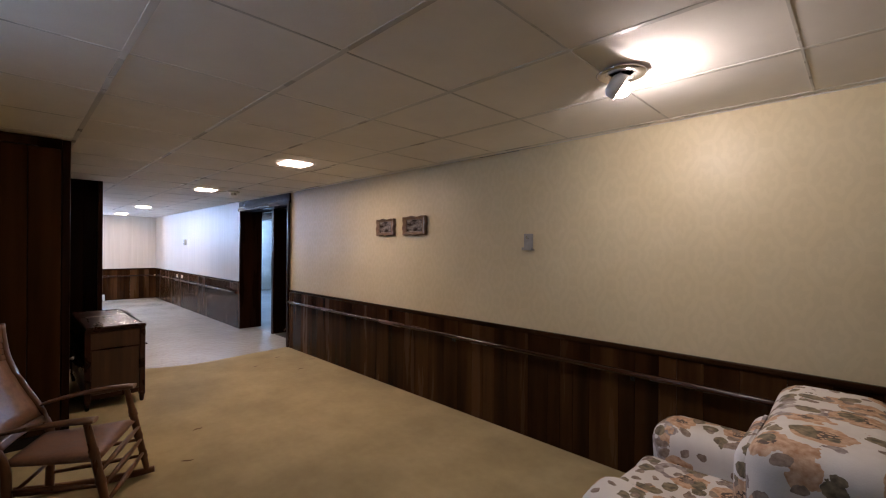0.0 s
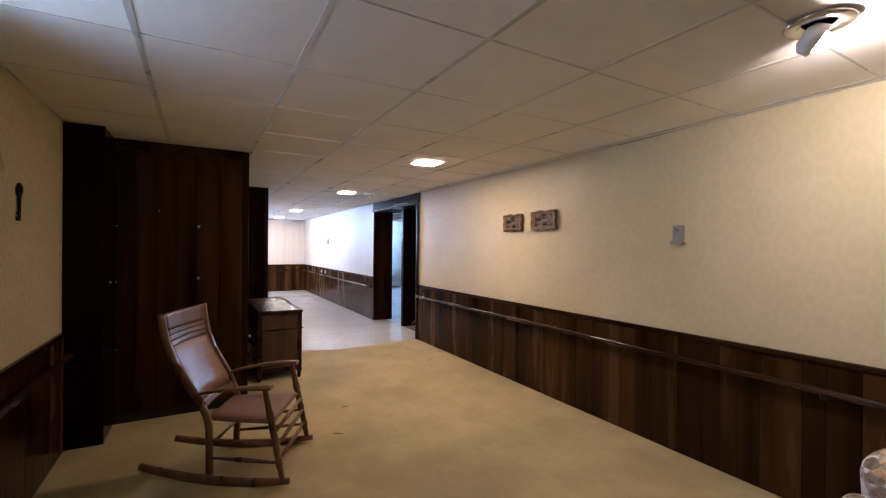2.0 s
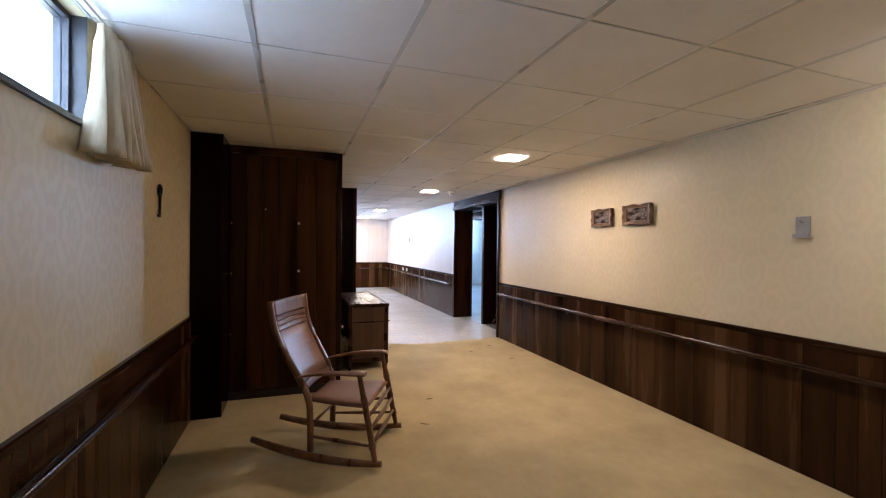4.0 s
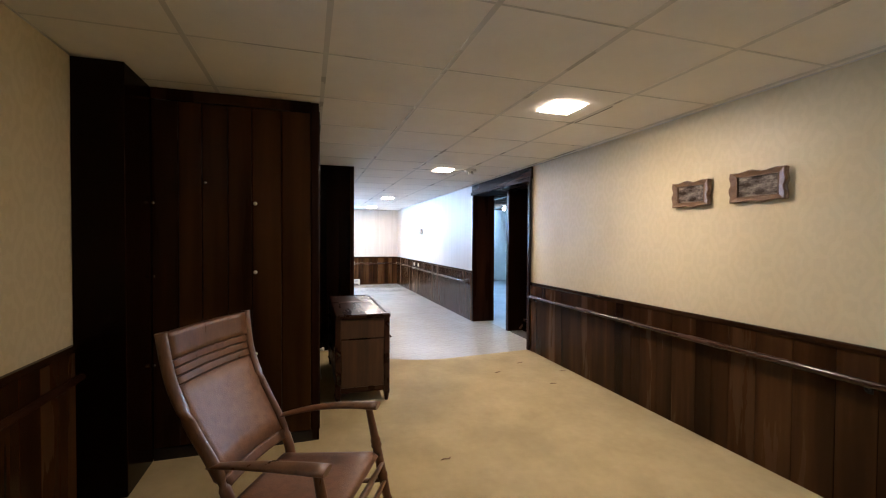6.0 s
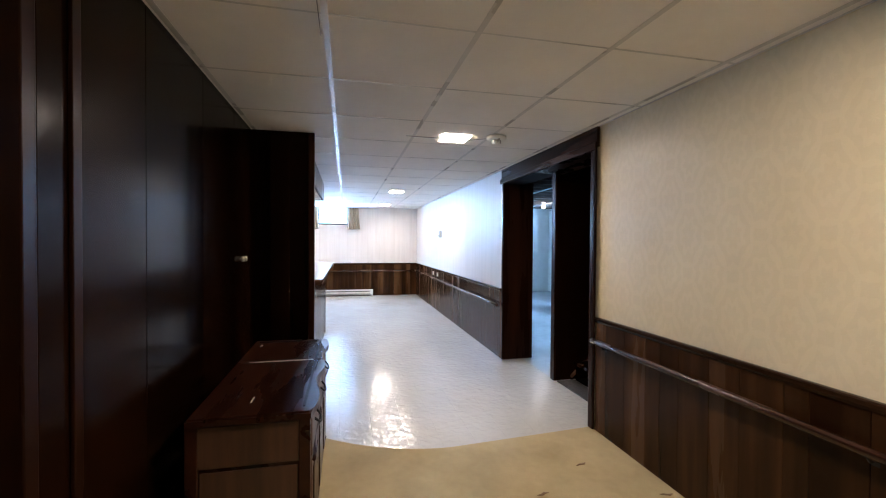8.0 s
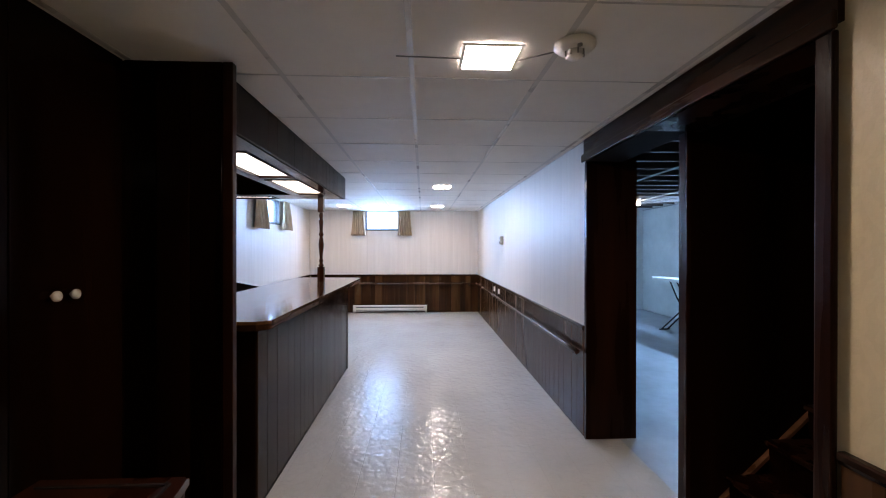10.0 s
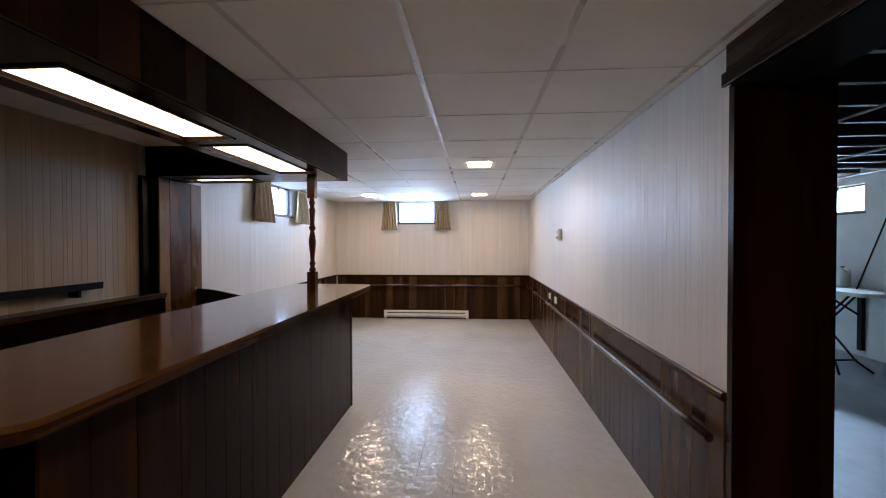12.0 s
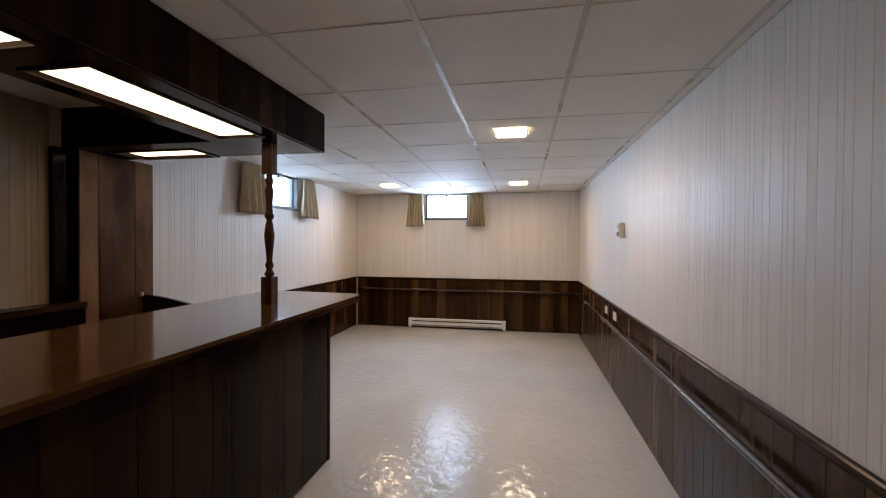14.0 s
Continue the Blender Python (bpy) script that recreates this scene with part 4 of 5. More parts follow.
def bar_canopy():
    root = thing("bar_canopy", (0, 0, 0), 0, "dark wooden canopy over the bar with lit diffusers", "canopy")
    z0, z1, xe = 1.955, CEIL - 0.005, -9.58
    part("front_board", B(-6.55, xe, 1.080, 1.093, z0, z1), M_BACKING, root)
    x, rnd = -6.55, random.Random(12)
    while x > xe + 0.001:
        b = x - rnd.choice((0.12, 0.16, 0.19, 0.22))
        b = xe if b - xe < 0.08 else b
        part("front_plank", B(b + 0.0006, x - 0.0006, 1.0935, 1.100, z0, z1, bevel=0.0012), M_BARPLANK, root)
        x = b
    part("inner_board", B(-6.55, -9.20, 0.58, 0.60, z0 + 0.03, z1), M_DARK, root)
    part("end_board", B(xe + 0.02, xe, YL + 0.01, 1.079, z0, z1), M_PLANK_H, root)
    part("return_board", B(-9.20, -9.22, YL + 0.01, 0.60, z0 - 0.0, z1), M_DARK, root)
    lights = ((-7.18, -8.07, 0.705, 0.955), (-8.22, -9.14, 0.705, 0.955), (-9.36, -9.57, -0.20, 0.34))
    pieces = []
    x = -6.55
    for a, b, c, d in lights[:2]:
        pieces += [(x, a, 0.601, 1.071), (a, b, 0.601, c), (a, b, d, 1.071)]
        x = b
    a, b, c, d = lights[2]
    pieces += [(x, xe + 0.021, 0.601, 1.071), (-9.221, xe + 0.021, d, 0.60), (-9.221, xe + 0.021, YL + 0.01, c), (-9.221, a, c, d), (b, xe + 0.021, c, d)]
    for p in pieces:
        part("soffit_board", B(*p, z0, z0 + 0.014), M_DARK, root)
    for a, b, c, d in lights:
        dif = part("diffuser", B(b - 0.004, a + 0.004, c - 0.004, d + 0.004, z0 + 0.0145, z0 + 0.02), M_BARLIGHT, root, "glowing frosted diffuser")
        f = 0.016
        part("diffuser_frame", boxes((b - f, a + f, c - f, c, z0 - 0.006, z0 - 0.0005), (b - f, a + f, d, d + f, z0 - 0.006, z0 - 0.0005), (b - f, b, c, d, z0 - 0.006, z0 - 0.0005), (a, a + f, c, d, z0 - 0.006, z0 - 0.0005)), M_CASING, dif)


bar_canopy()


def back_bar():
    root = thing("back_bar", (0, 0, 0), 0, "dark wooden back bar counter with a raised ledge", "counter")
    part("cabinet", B(-6.56, -9.235, YL + 0.008, -0.02, 0.0, 0.85), M_DARK, root)
    part("counter", B(-6.56, -9.235, -0.301, 0.0, 0.851, 0.885, bevel=0.004), M_DARK, root)
    part("riser", B(-6.56, -9.235, YL + 0.008, -0.302, 0.851, 0.985), M_DARK, root)
    part("ledge", B(-6.56, -9.235, YL + 0.008, -0.285, 0.986, 1.022, bevel=0.004), M_PLANK_H, root)
    for i, x in enumerate((-6.6, -7.13, -7.66, -8.19, -8.72)):
        door = part("door", B(x - 0.008, x - 0.505, -0.0195, -0.006, 0.08, 0.82, bevel=0.003), M_DARK, root)
        knob(door, (x - (0.06 if i % 2 else 0.45), -0.006, 0.72), "y", 0.012, M_BRASS)
    rack = thing("wall_shelf", (0, 0, 0), 0, "narrow black shelf rail on the wall behind the bar", "shelf")
    part("board", B(-6.7, -8.705, YL + 0.0065, YL + 0.10, 1.115, 1.14, bevel=0.003), M_HEADLINING, rack)
    part("lip", B(-6.7, -8.705, YL + 0.088, YL + 0.10, 1.1405, 1.16), M_HEADLINING, rack)
    for x in (-7.1, -7.9, -8.55):
        part("bracket", B(x - 0.01, x + 0.01, YL + 0.0065, YL + 0.08, 1.07, 1.1145), M_HEADLINING, rack)


back_bar()


def pilaster():
    root = thing("pilaster", (0, 0, 0), 0, "dark plank pilaster standing against the wall", "pilaster")
    part("core", B(-9.24, -9.77, YL + 0.006, -0.362, 0.0, 1.953), M_DARK, root)
    for a, b in ((-9.238, -9.36), (-9.36, -9.62), (-9.62, -9.77)):
        part("plank", B(b + 0.002, a - 0.002, -0.3615, -0.349, 0.0, 1.953, bevel=0.0025), M_FIGURED, root)
    part("side_board", B(-9.13, -9.236, YL + 0.006, -0.40, 1.023, 1.953), M_DARK, root)


pilaster()


def bar_gate():
    """A half-high panel with a swept top that closes the end of the bar."""
    root = thing("bar_gate", (0, 0, 0), 0, "low black wooden gate with a swept top beside the bar", "gate")
    n = 16
    tops = []
    for i in range(n + 1):
        t = i / n
        tops.append((-0.34 + 0.93 * t, 0.915 + 0.082 * 0.5 * (1 + math.cos(math.pi * min(1.0, t * 1.5)))))
    bm = bmesh.new()
    prism(bm, [(0.59, 0.04), (-0.34, 0.04)] + tops, "x", -9.69, -9.668)
    part("panel", bm, M_BLACK, root)
    cap = bmesh.new()
    prism(cap, [(y, z + 0.0005) for y, z in tops] + [(y, z + 0.012) for y, z in reversed(tops)], "x", -9.695, -9.663)
    part("cap", cap, M_DARK, root, "dark edge strip along the swept top")
    for y in (-0.30, 0.55):
        part("foot", B(-9.69, -9.668, y - 0.03, y + 0.03, 0.0, 0.0395), M_BLACK, root)
    part("latch", boxes((-9.662, -9.655, -0.345, -0.325, 1.002, 1.03), (-9.668, -9.655, -0.34, -0.33, 1.011, 1.02)), M_PLATE, root, "small ivory catch")


bar_gate()


# ---- wall fittings ----
def heater():
    root = thing("baseboard_heater", (XF + 0.0145, 1.288, 0), 0, "long white electric baseboard heater on the wainscot", "heater")
    w = 0.77
    part("back_plate", B(0.0, 0.006, -w, w, 0.02, 0.155), M_WHITE, root)
    part("cover", boxes((0.0065, 0.062, -w, w, 0.125, 0.155), (0.052, 0.062, -w, w, 0.055, 0.105), bevel=0.003), M_WHITE, root)
    part("fin_slot", B(0.0065, 0.045, -w + 0.04, w - 0.04, 0.045, 0.12), M_BLACK, root, "dark slot with fins")
    for s in (-1, 1):
        part("end_cap", B(0.0062, 0.066, s * w - 0.02, s * w + 0.02, 0.0, 0.158, bevel=0.003), M_WHITE, root)


heater()


def wall_plate(name, x, z, w, h, label, category, details=True):
    root = thing(name, (x, YR - 0.014, z), 0, label, category)
    part("plate", B(-w / 2, w / 2, -0.007, 0, -h / 2, h / 2, bevel=0.002), M_PLATE, root)
    for dz in (-0.022, 0.022):
        part("socket", B(-0.014, 0.014, -0.010, -0.0075, dz - 0.012, dz + 0.012, bevel=0.003), M_WHITE, root)
    return root


wall_plate("wall_outlet", -11.68, 0.715, 0.11, 0.075, "ivory double wall socket above the handrail", "socket")
wall_plate("wall_outlet", -11.27, 0.715, 0.11, 0.075, "ivory double wall socket above the handrail", "socket")


def thermostat():
    root = thing("thermostat", (-11.0, YR - 0.006, 1.51), 0, "beige wall thermostat with a grey dial", "thermostat")
    part("housing", B(-0.04, 0.04, -0.045, 0, -0.065, 0.065, bevel=0.006), M_PLATE, root)
    part("grille", B(-0.028, 0.028, -0.048, -0.0455, 0.01, 0.05), M_GREY, root)
    part("dial", lathe(bmesh.new(), [(0.018, 0.0), (0.018, 0.010), (0.012, 0.013)], seg=16, m=Matrix.Translation((0, -0.0455, -0.03)) @ pose(0, 0, 0, 90, 0, 0)), M_GREY, root)


thermostat()


def wall_holder():
    root = thing("wall_holder", (-1.855, YR - 0.001, 1.48), 0, "small grey metal holder with a ledge on the wallpaper", "wall holder")
    part("plate", B(-0.04, 0.04, -0.006, 0, -0.06, 0.065, bevel=0.002), M_GREY, root)
    part("tray", boxes((-0.03, 0.055, -0.05, -0.0065, -0.062, -0.055), (-0.03, 0.055, -0.05, -0.046, -0.0545, -0.04)), M_GREY, root)
    part("hook", tube(bmesh.new(), [(0.0, -0.0065, 0.03), (0.0, -0.03, 0.03), (0.0, -0.035, 0.045)], 0.004, 8), M_CHROME, root)


wall_holder()


def picture(x0, x1, z0, z1, label):
    root = thing("picture_frame", ((x0 + x1) / 2, YR - 0.002, (z0 + z1) / 2), 0, label, "picture", "framed pictures")
    w, h = (x1 - x0) / 2, (z1 - z0) / 2
    n = 12
    def ring(ww, hh, wave):
        pts = []
        for (ax, az), (bx, bz) in (((-1, -1), (1, -1)), ((1, -1), (1, 1)), ((1, 1), (-1, 1)), ((-1, 1), (-1, -1))):
            for i in range(n):
                t = i / n
                k = wave * math.sin(math.pi * t * 4) * math.sin(math.pi * t)
                x, z = (ax + (bx - ax) * t) * ww, (az + (bz - az) * t) * hh
                if az == bz:
                    z += k * az
                else:
                    x += k * ax
                pts.append((x, z))
        return pts
    bm = bmesh.new()
    loops = [[bm.verts.new((x, y, z)) for x, z in ring(ww, hh, wv)] for ww, hh, wv, y in
             ((w * 0.97, h * 0.96, 0.006, 0.0), (w, h, 0.008, -0.030), (w * 0.96, h * 0.94, 0.007, -0.040), (w * 0.76, h * 0.70, 0.0, -0.026), (w * 0.72, h * 0.65, 0.0, -0.030), (w * 0.70, h * 0.62, 0.0, -0.018))]
    for a, b in zip(loops, loops[1:]):
        for i in range(len(a)):
            bm.faces.new((a[i], a[(i + 1) % len(a)], b[(i + 1) % len(b)], b[i]))
    bm.faces.new(loops[0])
    part("frame", bm, M_FRAME_PIC, root)
    part("print", B(-w * 0.71, w * 0.71, -0.020, -0.017, -h * 0.635, h * 0.635), M_PAINTING, root, "dark landscape print")


picture(-3.75, -3.46, 1.555, 1.73, "small wavy-edged wooden frame with a dark print")
picture(-3.315, -2.985, 1.555, 1.738, "wavy-edged wooden frame with a dark landscape print")


def iron_key():
    root = thing("wall_key", (-3.04, YL + 0.001, 1.585), 180, "large black iron key hung on the wallpaper", "wall ornament")
    bm = bmesh.new()
    pts = [(0.025 * math.cos(a), -0.008, 0.065 + 0.03 * math.sin(a)) for a in [2 * math.pi * i / 14 for i in range(15)]]
    tube(bm, pts, 0.008, 8)
    tube(bm, [(0, -0.008, 0.04), (0, -0.008, 0.0), (0, -0.008, -0.09)], lambda t: 0.009 - 0.003 * t, 8)
    box(bm, -0.03, 0.0, -0.013, -0.003, -0.09, -0.07)
    box(bm, -0.022, 0.0, -0.013, -0.003, -0.06, -0.048)
    part("key", bm, M_BLACK, root)


iron_key()


def plug_socket():
    root = thing("wall_outlet", (-5.74, YC, 0.10), 0, "white plug adapter in a low socket on the closet side", "socket")
    part("plate", B(-0.04, 0.04, 0.0, 0.006, -0.05, 0.055, bevel=0.002), M_PLATE, root)
    part("plug", B(-0.03, 0.03, 0.0065, 0.045, -0.03, 0.04, bevel=0.006), M_WHITE, root, "white plug adapter")
    part("cable", tube(bmesh.new(), [(0.0, 0.04, -0.028), (0.01, 0.05, -0.07), (0.06, 0.045, -0.093), (0.30, 0.05, -0.094)], 0.004, 6), M_PLATE, root)


plug_socket()


# ---- chest ----
def chest():
    """A low cabinet with a two-leaf lid and a serpentine front edge; its front looks to +y."""
    root = thing("sideboard", (-5.345, 1.075, 0), 0, "worn dark mahogany sideboard with a lift-up lid and carved front edge", "sideboard")
    L, D, H = 0.585, 0.205, 0.69
    part("body", B(-L, L, -D, D, 0.085, H, bevel=0.004), M_CHEST, root)
    for s in (-1, 1):
        part("side_panel", B(s * L, s * (L + 0.006), -D + 0.035, D - 0.035, 0.13, H - 0.18, bevel=0.003), M_CHEST_SIDE, root, "faded side panel")
        part("side_rail", B(s * L, s * (L + 0.010), -D, D, H - 0.165, H - 0.012, bevel=0.003), M_CHEST_SIDE, root)
        for t in (-1, 1):
            part("leg", lathe(bmesh.new(), [(0.014, 0), (0.018, 0.02), (0.022, 0.06), (0.03, 0.085)], centre=(s * (L - 0.012), t * (D - 0.010), 0), seg=12), M_CHEST, root)
            part("corner_stile", B(s * (L - 0.005), s * (L + 0.014), t * (D - 0.032), t * (D + 0.012), 0.06, H - 0.001, bevel=0.004), M_CHEST, root)
        ap = bmesh.new()
        n = 14
        prism(ap, [(-D + 0.035, 0.13), (D - 0.035, 0.13)] + [((D - 0.035) * (1 - 2 * i / n), 0.085 + 0.018 * math.sin(math.pi * i / n) + 0.008 * math.cos(6 * math.pi * i / n)) for i in range(n + 1)], "x", s * L, s * (L + 0.008))
        part("apron", ap, M_CHEST, root)
    # top in two leaves with a serpentine front
    def leaf(x0, x1, name):
        bm = bmesh.new()
        n = 18
        front = []
        for i in range(n + 1):
            x = x0 + (x1 - x0) * i / n
            front.append((x, D + 0.022 + 0.014 * math.cos(2 * math.pi * x / 0.46)))
        prism(bm, [(x1, -D - 0.005), (x0, -D - 0.005)] + front, "z", H, H + 0.028)
        es = [e for e in bm.edges if abs(e.verts[0].co.z - e.verts[1].co.z) < 1e-5 and e.verts[0].co.z > H + 0.02]
        bmesh.ops.bevel(bm, geom=es, offset=0.008, segments=2, affect="EDGES")
        return part(name, bm, M_CHEST, root)
    a = leaf(-L - 0.03, -0.113, "lid")
    b = leaf(-0.107, L + 0.03, "lid")
    part("lid_moulding", boxes((-L + 0.02, -L + 0.03, -D + 0.03, D - 0.01, H + 0.0285, H + 0.034), (-L + 0.03, -0.12, D - 0.02, D - 0.01, H + 0.0285, H + 0.034)), M_BACKING, a)
    part("hinge_strip", B(-0.003, 0.003, -D + 0.06, D - 0.03, -0.002, 0.002), M_BARS, b, "pale worn hinge line").matrix_basis = pose(-0.110, 0, H + 0.029)
    part("lid_moulding", boxes((-0.10, L - 0.02, D - 0.02, D - 0.01, H + 0.0285, H + 0.034)), M_BACKING, b)
    part("catch", B(-L + 0.10, -L + 0.13, -D + 0.05, -D + 0.06, H + 0.0285, H + 0.032), M_BARS, a)
    part("catch", B(L - 0.16, L - 0.10, -0.02, -0.014, H + 0.0285, H + 0.031), M_BARS, b)
    # front: drawers above doors
    for i in range(3):
        x0 = -L + 0.035 + i * 0.382
        dr = part("drawer", B(x0, x0 + 0.352, D + 0.0005, D + 0.016, H - 0.165, H - 0.015, bevel=0.006), M_CHEST_SIDE, root)
        part("drawer_pull", tube(bmesh.new(), [(x0 + 0.126, D + 0.017, H - 0.07), (x0 + 0.136, D + 0.035, H - 0.09), (x0 + 0.176, D + 0.04, H - 0.10), (x0 + 0.216, D + 0.035, H - 0.09), (x0 + 0.226, D + 0.017, H - 0.07)], 0.005, 8), M_BLACK, dr)
        do = part("door", B(x0, x0 + 0.352, D + 0.0005, D + 0.014, 0.10, H - 0.175, bevel=0.004), M_CHEST_SIDE, root)
        part("door_panel", B(x0 + 0.06, x0 + 0.295, D + 0.0145, D + 0.020, 0.155, H - 0.235, bevel=0.005), M_CHEST, do)
    part("front_moulding", tube(bmesh.new(), [(-L + i * 2 * L / 40, D + 0.018 + 0.006 * math.cos(2 * math.pi * i / 13), H - 0.170) for i in range(41)], 0.007, 8), M_CHEST, root)


chest()


# ---- rocking chair ----
def rocking_chair():
    """Front looks to local +y; x across; the frame is wider in front than behind."""
    root = thing("rocking_chair", (-3.085, 0.60, 0), -26, "brown wooden rocking chair with woven seat and tall curved back", "chair")
    def bez(p0, p1, p2, n=14):
        p0, p1, p2 = Vector(p0), Vector(p1), Vector(p2)
        return [(1 - t) ** 2 * p0 + 2 * t * (1 - t) * p1 + t * t * p2 for t in [i / n for i in range(n + 1)]]
    def rock(y):
        return 0.020 + 0.20 * (y - 0.08) ** 2
    def across(y):
        return 0.185 + (y + 0.51) * 0.11
    def rings(t):
        """A turned leg: slow swell with three raised rings."""
        r = 0.0155 + 0.005 * math.sin(t * math.pi)
        return r + sum(0.006 * max(0.0, 1 - abs(t - c) / 0.022) for c in (0.16, 0.20, 0.42, 0.68, 0.72))
    spine = ((-0.115, rock(-0.115) + 0.012), (-0.112, 0.36), (-0.175, 0.505), (-0.265, 0.65), (-0.335, 0.80), (-0.365, 0.985))
    def post_at(t):
        """Half width, depth and height of the back posts; upright below, swept back above the seat, straighter at the top."""
        z = spine[0][1] + (spine[-1][1] - spine[0][1]) * t
        y = 0.0
        for k in range(-4, 5):
            zz = min(max(z + k * 0.014, spine[0][1]), spine[-1][1])
            for (ya, za), (yb, zb) in zip(spine, spine[1:]):
                if za <= zz <= zb + 1e-9:
                    y += (ya + (yb - ya) * (zz - za) / (zb - za)) / 9
                    break
        return Vector((0.83 + 0.25 * t, y, z))
    for s in (-1, 1):
        x = s * 0.225
        pts = [(s * across(y), y, rock(y)) for y in [-0.51 + i * 0.88 / 20 for i in range(21)]]
        part("rocker", tube(bmesh.new(), pts, lambda t: 0.013 + 0.008 * math.sin(math.pi * min(1, 0.15 + t * 0.8)), 8, flat=1.35), M_CHAIR, root)
        part("front_leg", tube(bmesh.new(), bez((s * across(0.33), 0.33, rock(0.33) + 0.012), (s * 0.268, 0.28, 0.30), (s * 0.265, 0.225, 0.558), 44), rings, 10), M_CHAIR, root)
        part("back_post", tube(bmesh.new(), [(p.x * x, p.y, p.z) for p in (post_at(i / 24) for i in range(25))], lambda t: 0.021 - 0.003 * t, 10, flat=1.2), M_CHAIR, root)
        arm = bmesh.new()
        tube(arm, bez((x * 0.94, -0.20, 0.510), (s * 0.275, 0.00, 0.572), (s * 0.272, 0.265, 0.568), 12), lambda t: 0.020 + 0.020 * t * (1 if t < 0.95 else 0.8), 10, flat=0.36)
        part("arm", arm, M_CHAIR, root)
        for z, y1 in ((0.135, 0.315), (0.235, 0.30)):
            part("side_stretcher", tube(bmesh.new(), [(s * 0.190, -0.115, z), (s * 0.228, 0.10, z), (s * 0.270, y1, z)], lambda t: 0.008 + 0.006 * math.sin(math.pi * t), 8), M_CHAIR, root)
    for z, y in ((0.15, 0.312), (0.235, 0.300), (0.315, 0.288)):
        part("front_stretcher", tube(bmesh.new(), [(-0.265, y, z), (0, y, z), (0.265, y, z)], lambda t: 0.009 + 0.006 * math.sin(math.pi * t), 8), M_CHAIR, root)
    part("back_stretcher", tube(bmesh.new(), [(-0.19, -0.117, 0.2), (0.19, -0.117, 0.2)], 0.010, 8), M_CHAIR, root)
    # seat: woven over its rails, with rolled edges and a shallow dip
    bm = bmesh.new()
    n = 12
    for side in (1, -1):
        rows = []
        for j in range(n + 1):
            v = j / n
            y, half = -0.145 + 0.425 * v, 0.190 + 0.085 * v
            rows.append([])
            for i in range(n + 1):
                u = 2 * i / n - 1
                edge = max(abs(u), abs(2 * v - 1))
                z = 0.362 + side * 0.024 * math.sqrt(max(0.0, 1 - edge ** 6)) - 0.012 * (1 - u * u) * math.sin(math.pi * v)
                rows[-1].append(bm.verts.new((u * half, y, z)))
        for a, b in zip(rows, rows[1:]):
            for i in range(n):
                f = bm.faces.new((a[i], a[i + 1], b[i + 1], b[i]))
                f.smooth = True
    bmesh.ops.remove_doubles(bm, verts=bm.verts, dist=0.0008)
    part("seat", bm, M_CHAIR_PANEL, root, "woven seat with rolled edges")
    # back: curved rails and panel between the posts
    def rail(name, t0, t1, thick, material, label="", inset=0.0, bow=0.018):
        bm = bmesh.new()
        rows = []
        n, m = 10, 5
        for j in range(m + 1):
            p = post_at(t0 + (t1 - t0) * j / m)
            w = p.x * 0.225 - 0.012 - inset
            for side in (0, 1):
                rows.append([bm.verts.new((-w + 2 * w * i / n, p.y - bow * math.sin(math.pi * i / n) + (thick if side else -thick), p.z)) for i in range(n + 1)])
        for side in (0, 1):
            r = rows[side::2]
            for a, b in zip(r, r[1:]):
                for i in range(n):
                    f = bm.faces.new((a[i], a[i + 1], b[i + 1], b[i]))
                    f.smooth = True
        fr, bk = rows[0::2], rows[1::2]
        for a, b in ((fr[0], bk[0]), (fr[-1], bk[-1])):
            for i in range(n):
                bm.faces.new((a[i], a[i + 1], b[i + 1], b[i]))
        for i in (0, n):
            for (a, b), (c, d) in zip(zip(fr, bk), zip(fr[1:], bk[1:])):
                bm.faces.new((a[i], b[i], d[i], c[i]))
        return part(name, bm, material, root, label)
    rail("crest_rail", 0.893, 0.995, 0.011, M_CHAIR)
    rail("back_slat", 0.861, 0.889, 0.008, M_CHAIR)
    rail("back_slat", 0.828, 0.857, 0.008, M_CHAIR)
    rail("back_slat", 0.795, 0.824, 0.008, M_CHAIR)
    rail("back_panel", 0.455, 0.791, 0.006, M_CHAIR_PANEL, "pinkish woven back panel")
    rail("back_bottom_rail", 0.415, 0.452, 0.010, M_CHAIR)


rocking_chair()


# ---- armchair ----
def puff(name, root, x0, x1, y0, y1, z0, z1, r, label="", seed=0):
    bm = bmesh.new()
    box(bm, x0, x1, y0, y1, z0, z1)
    bmesh.ops.bevel(bm, geom=list(bm.edges), offset=r, segments=5, affect="EDGES", profile=0.5)
    bmesh.ops.subdivide_edges(bm, edges=[e for e in bm.edges if e.calc_length() > 0.1], cuts=3, use_grid_fill=True)
    c = Vector(((x0 + x1) / 2, (y0 + y1) / 2, (z0 + z1) / 2))
    for v in bm.verts:
        d = v.co - c
        q = noise.noise(v.co * 5 + Vector((seed, 0, 0))) * 0.012
        v.co += d.normalized() * q
    for f in bm.faces:
        f.smooth = True
    return part(name, bm, M_FLORAL, root, label)


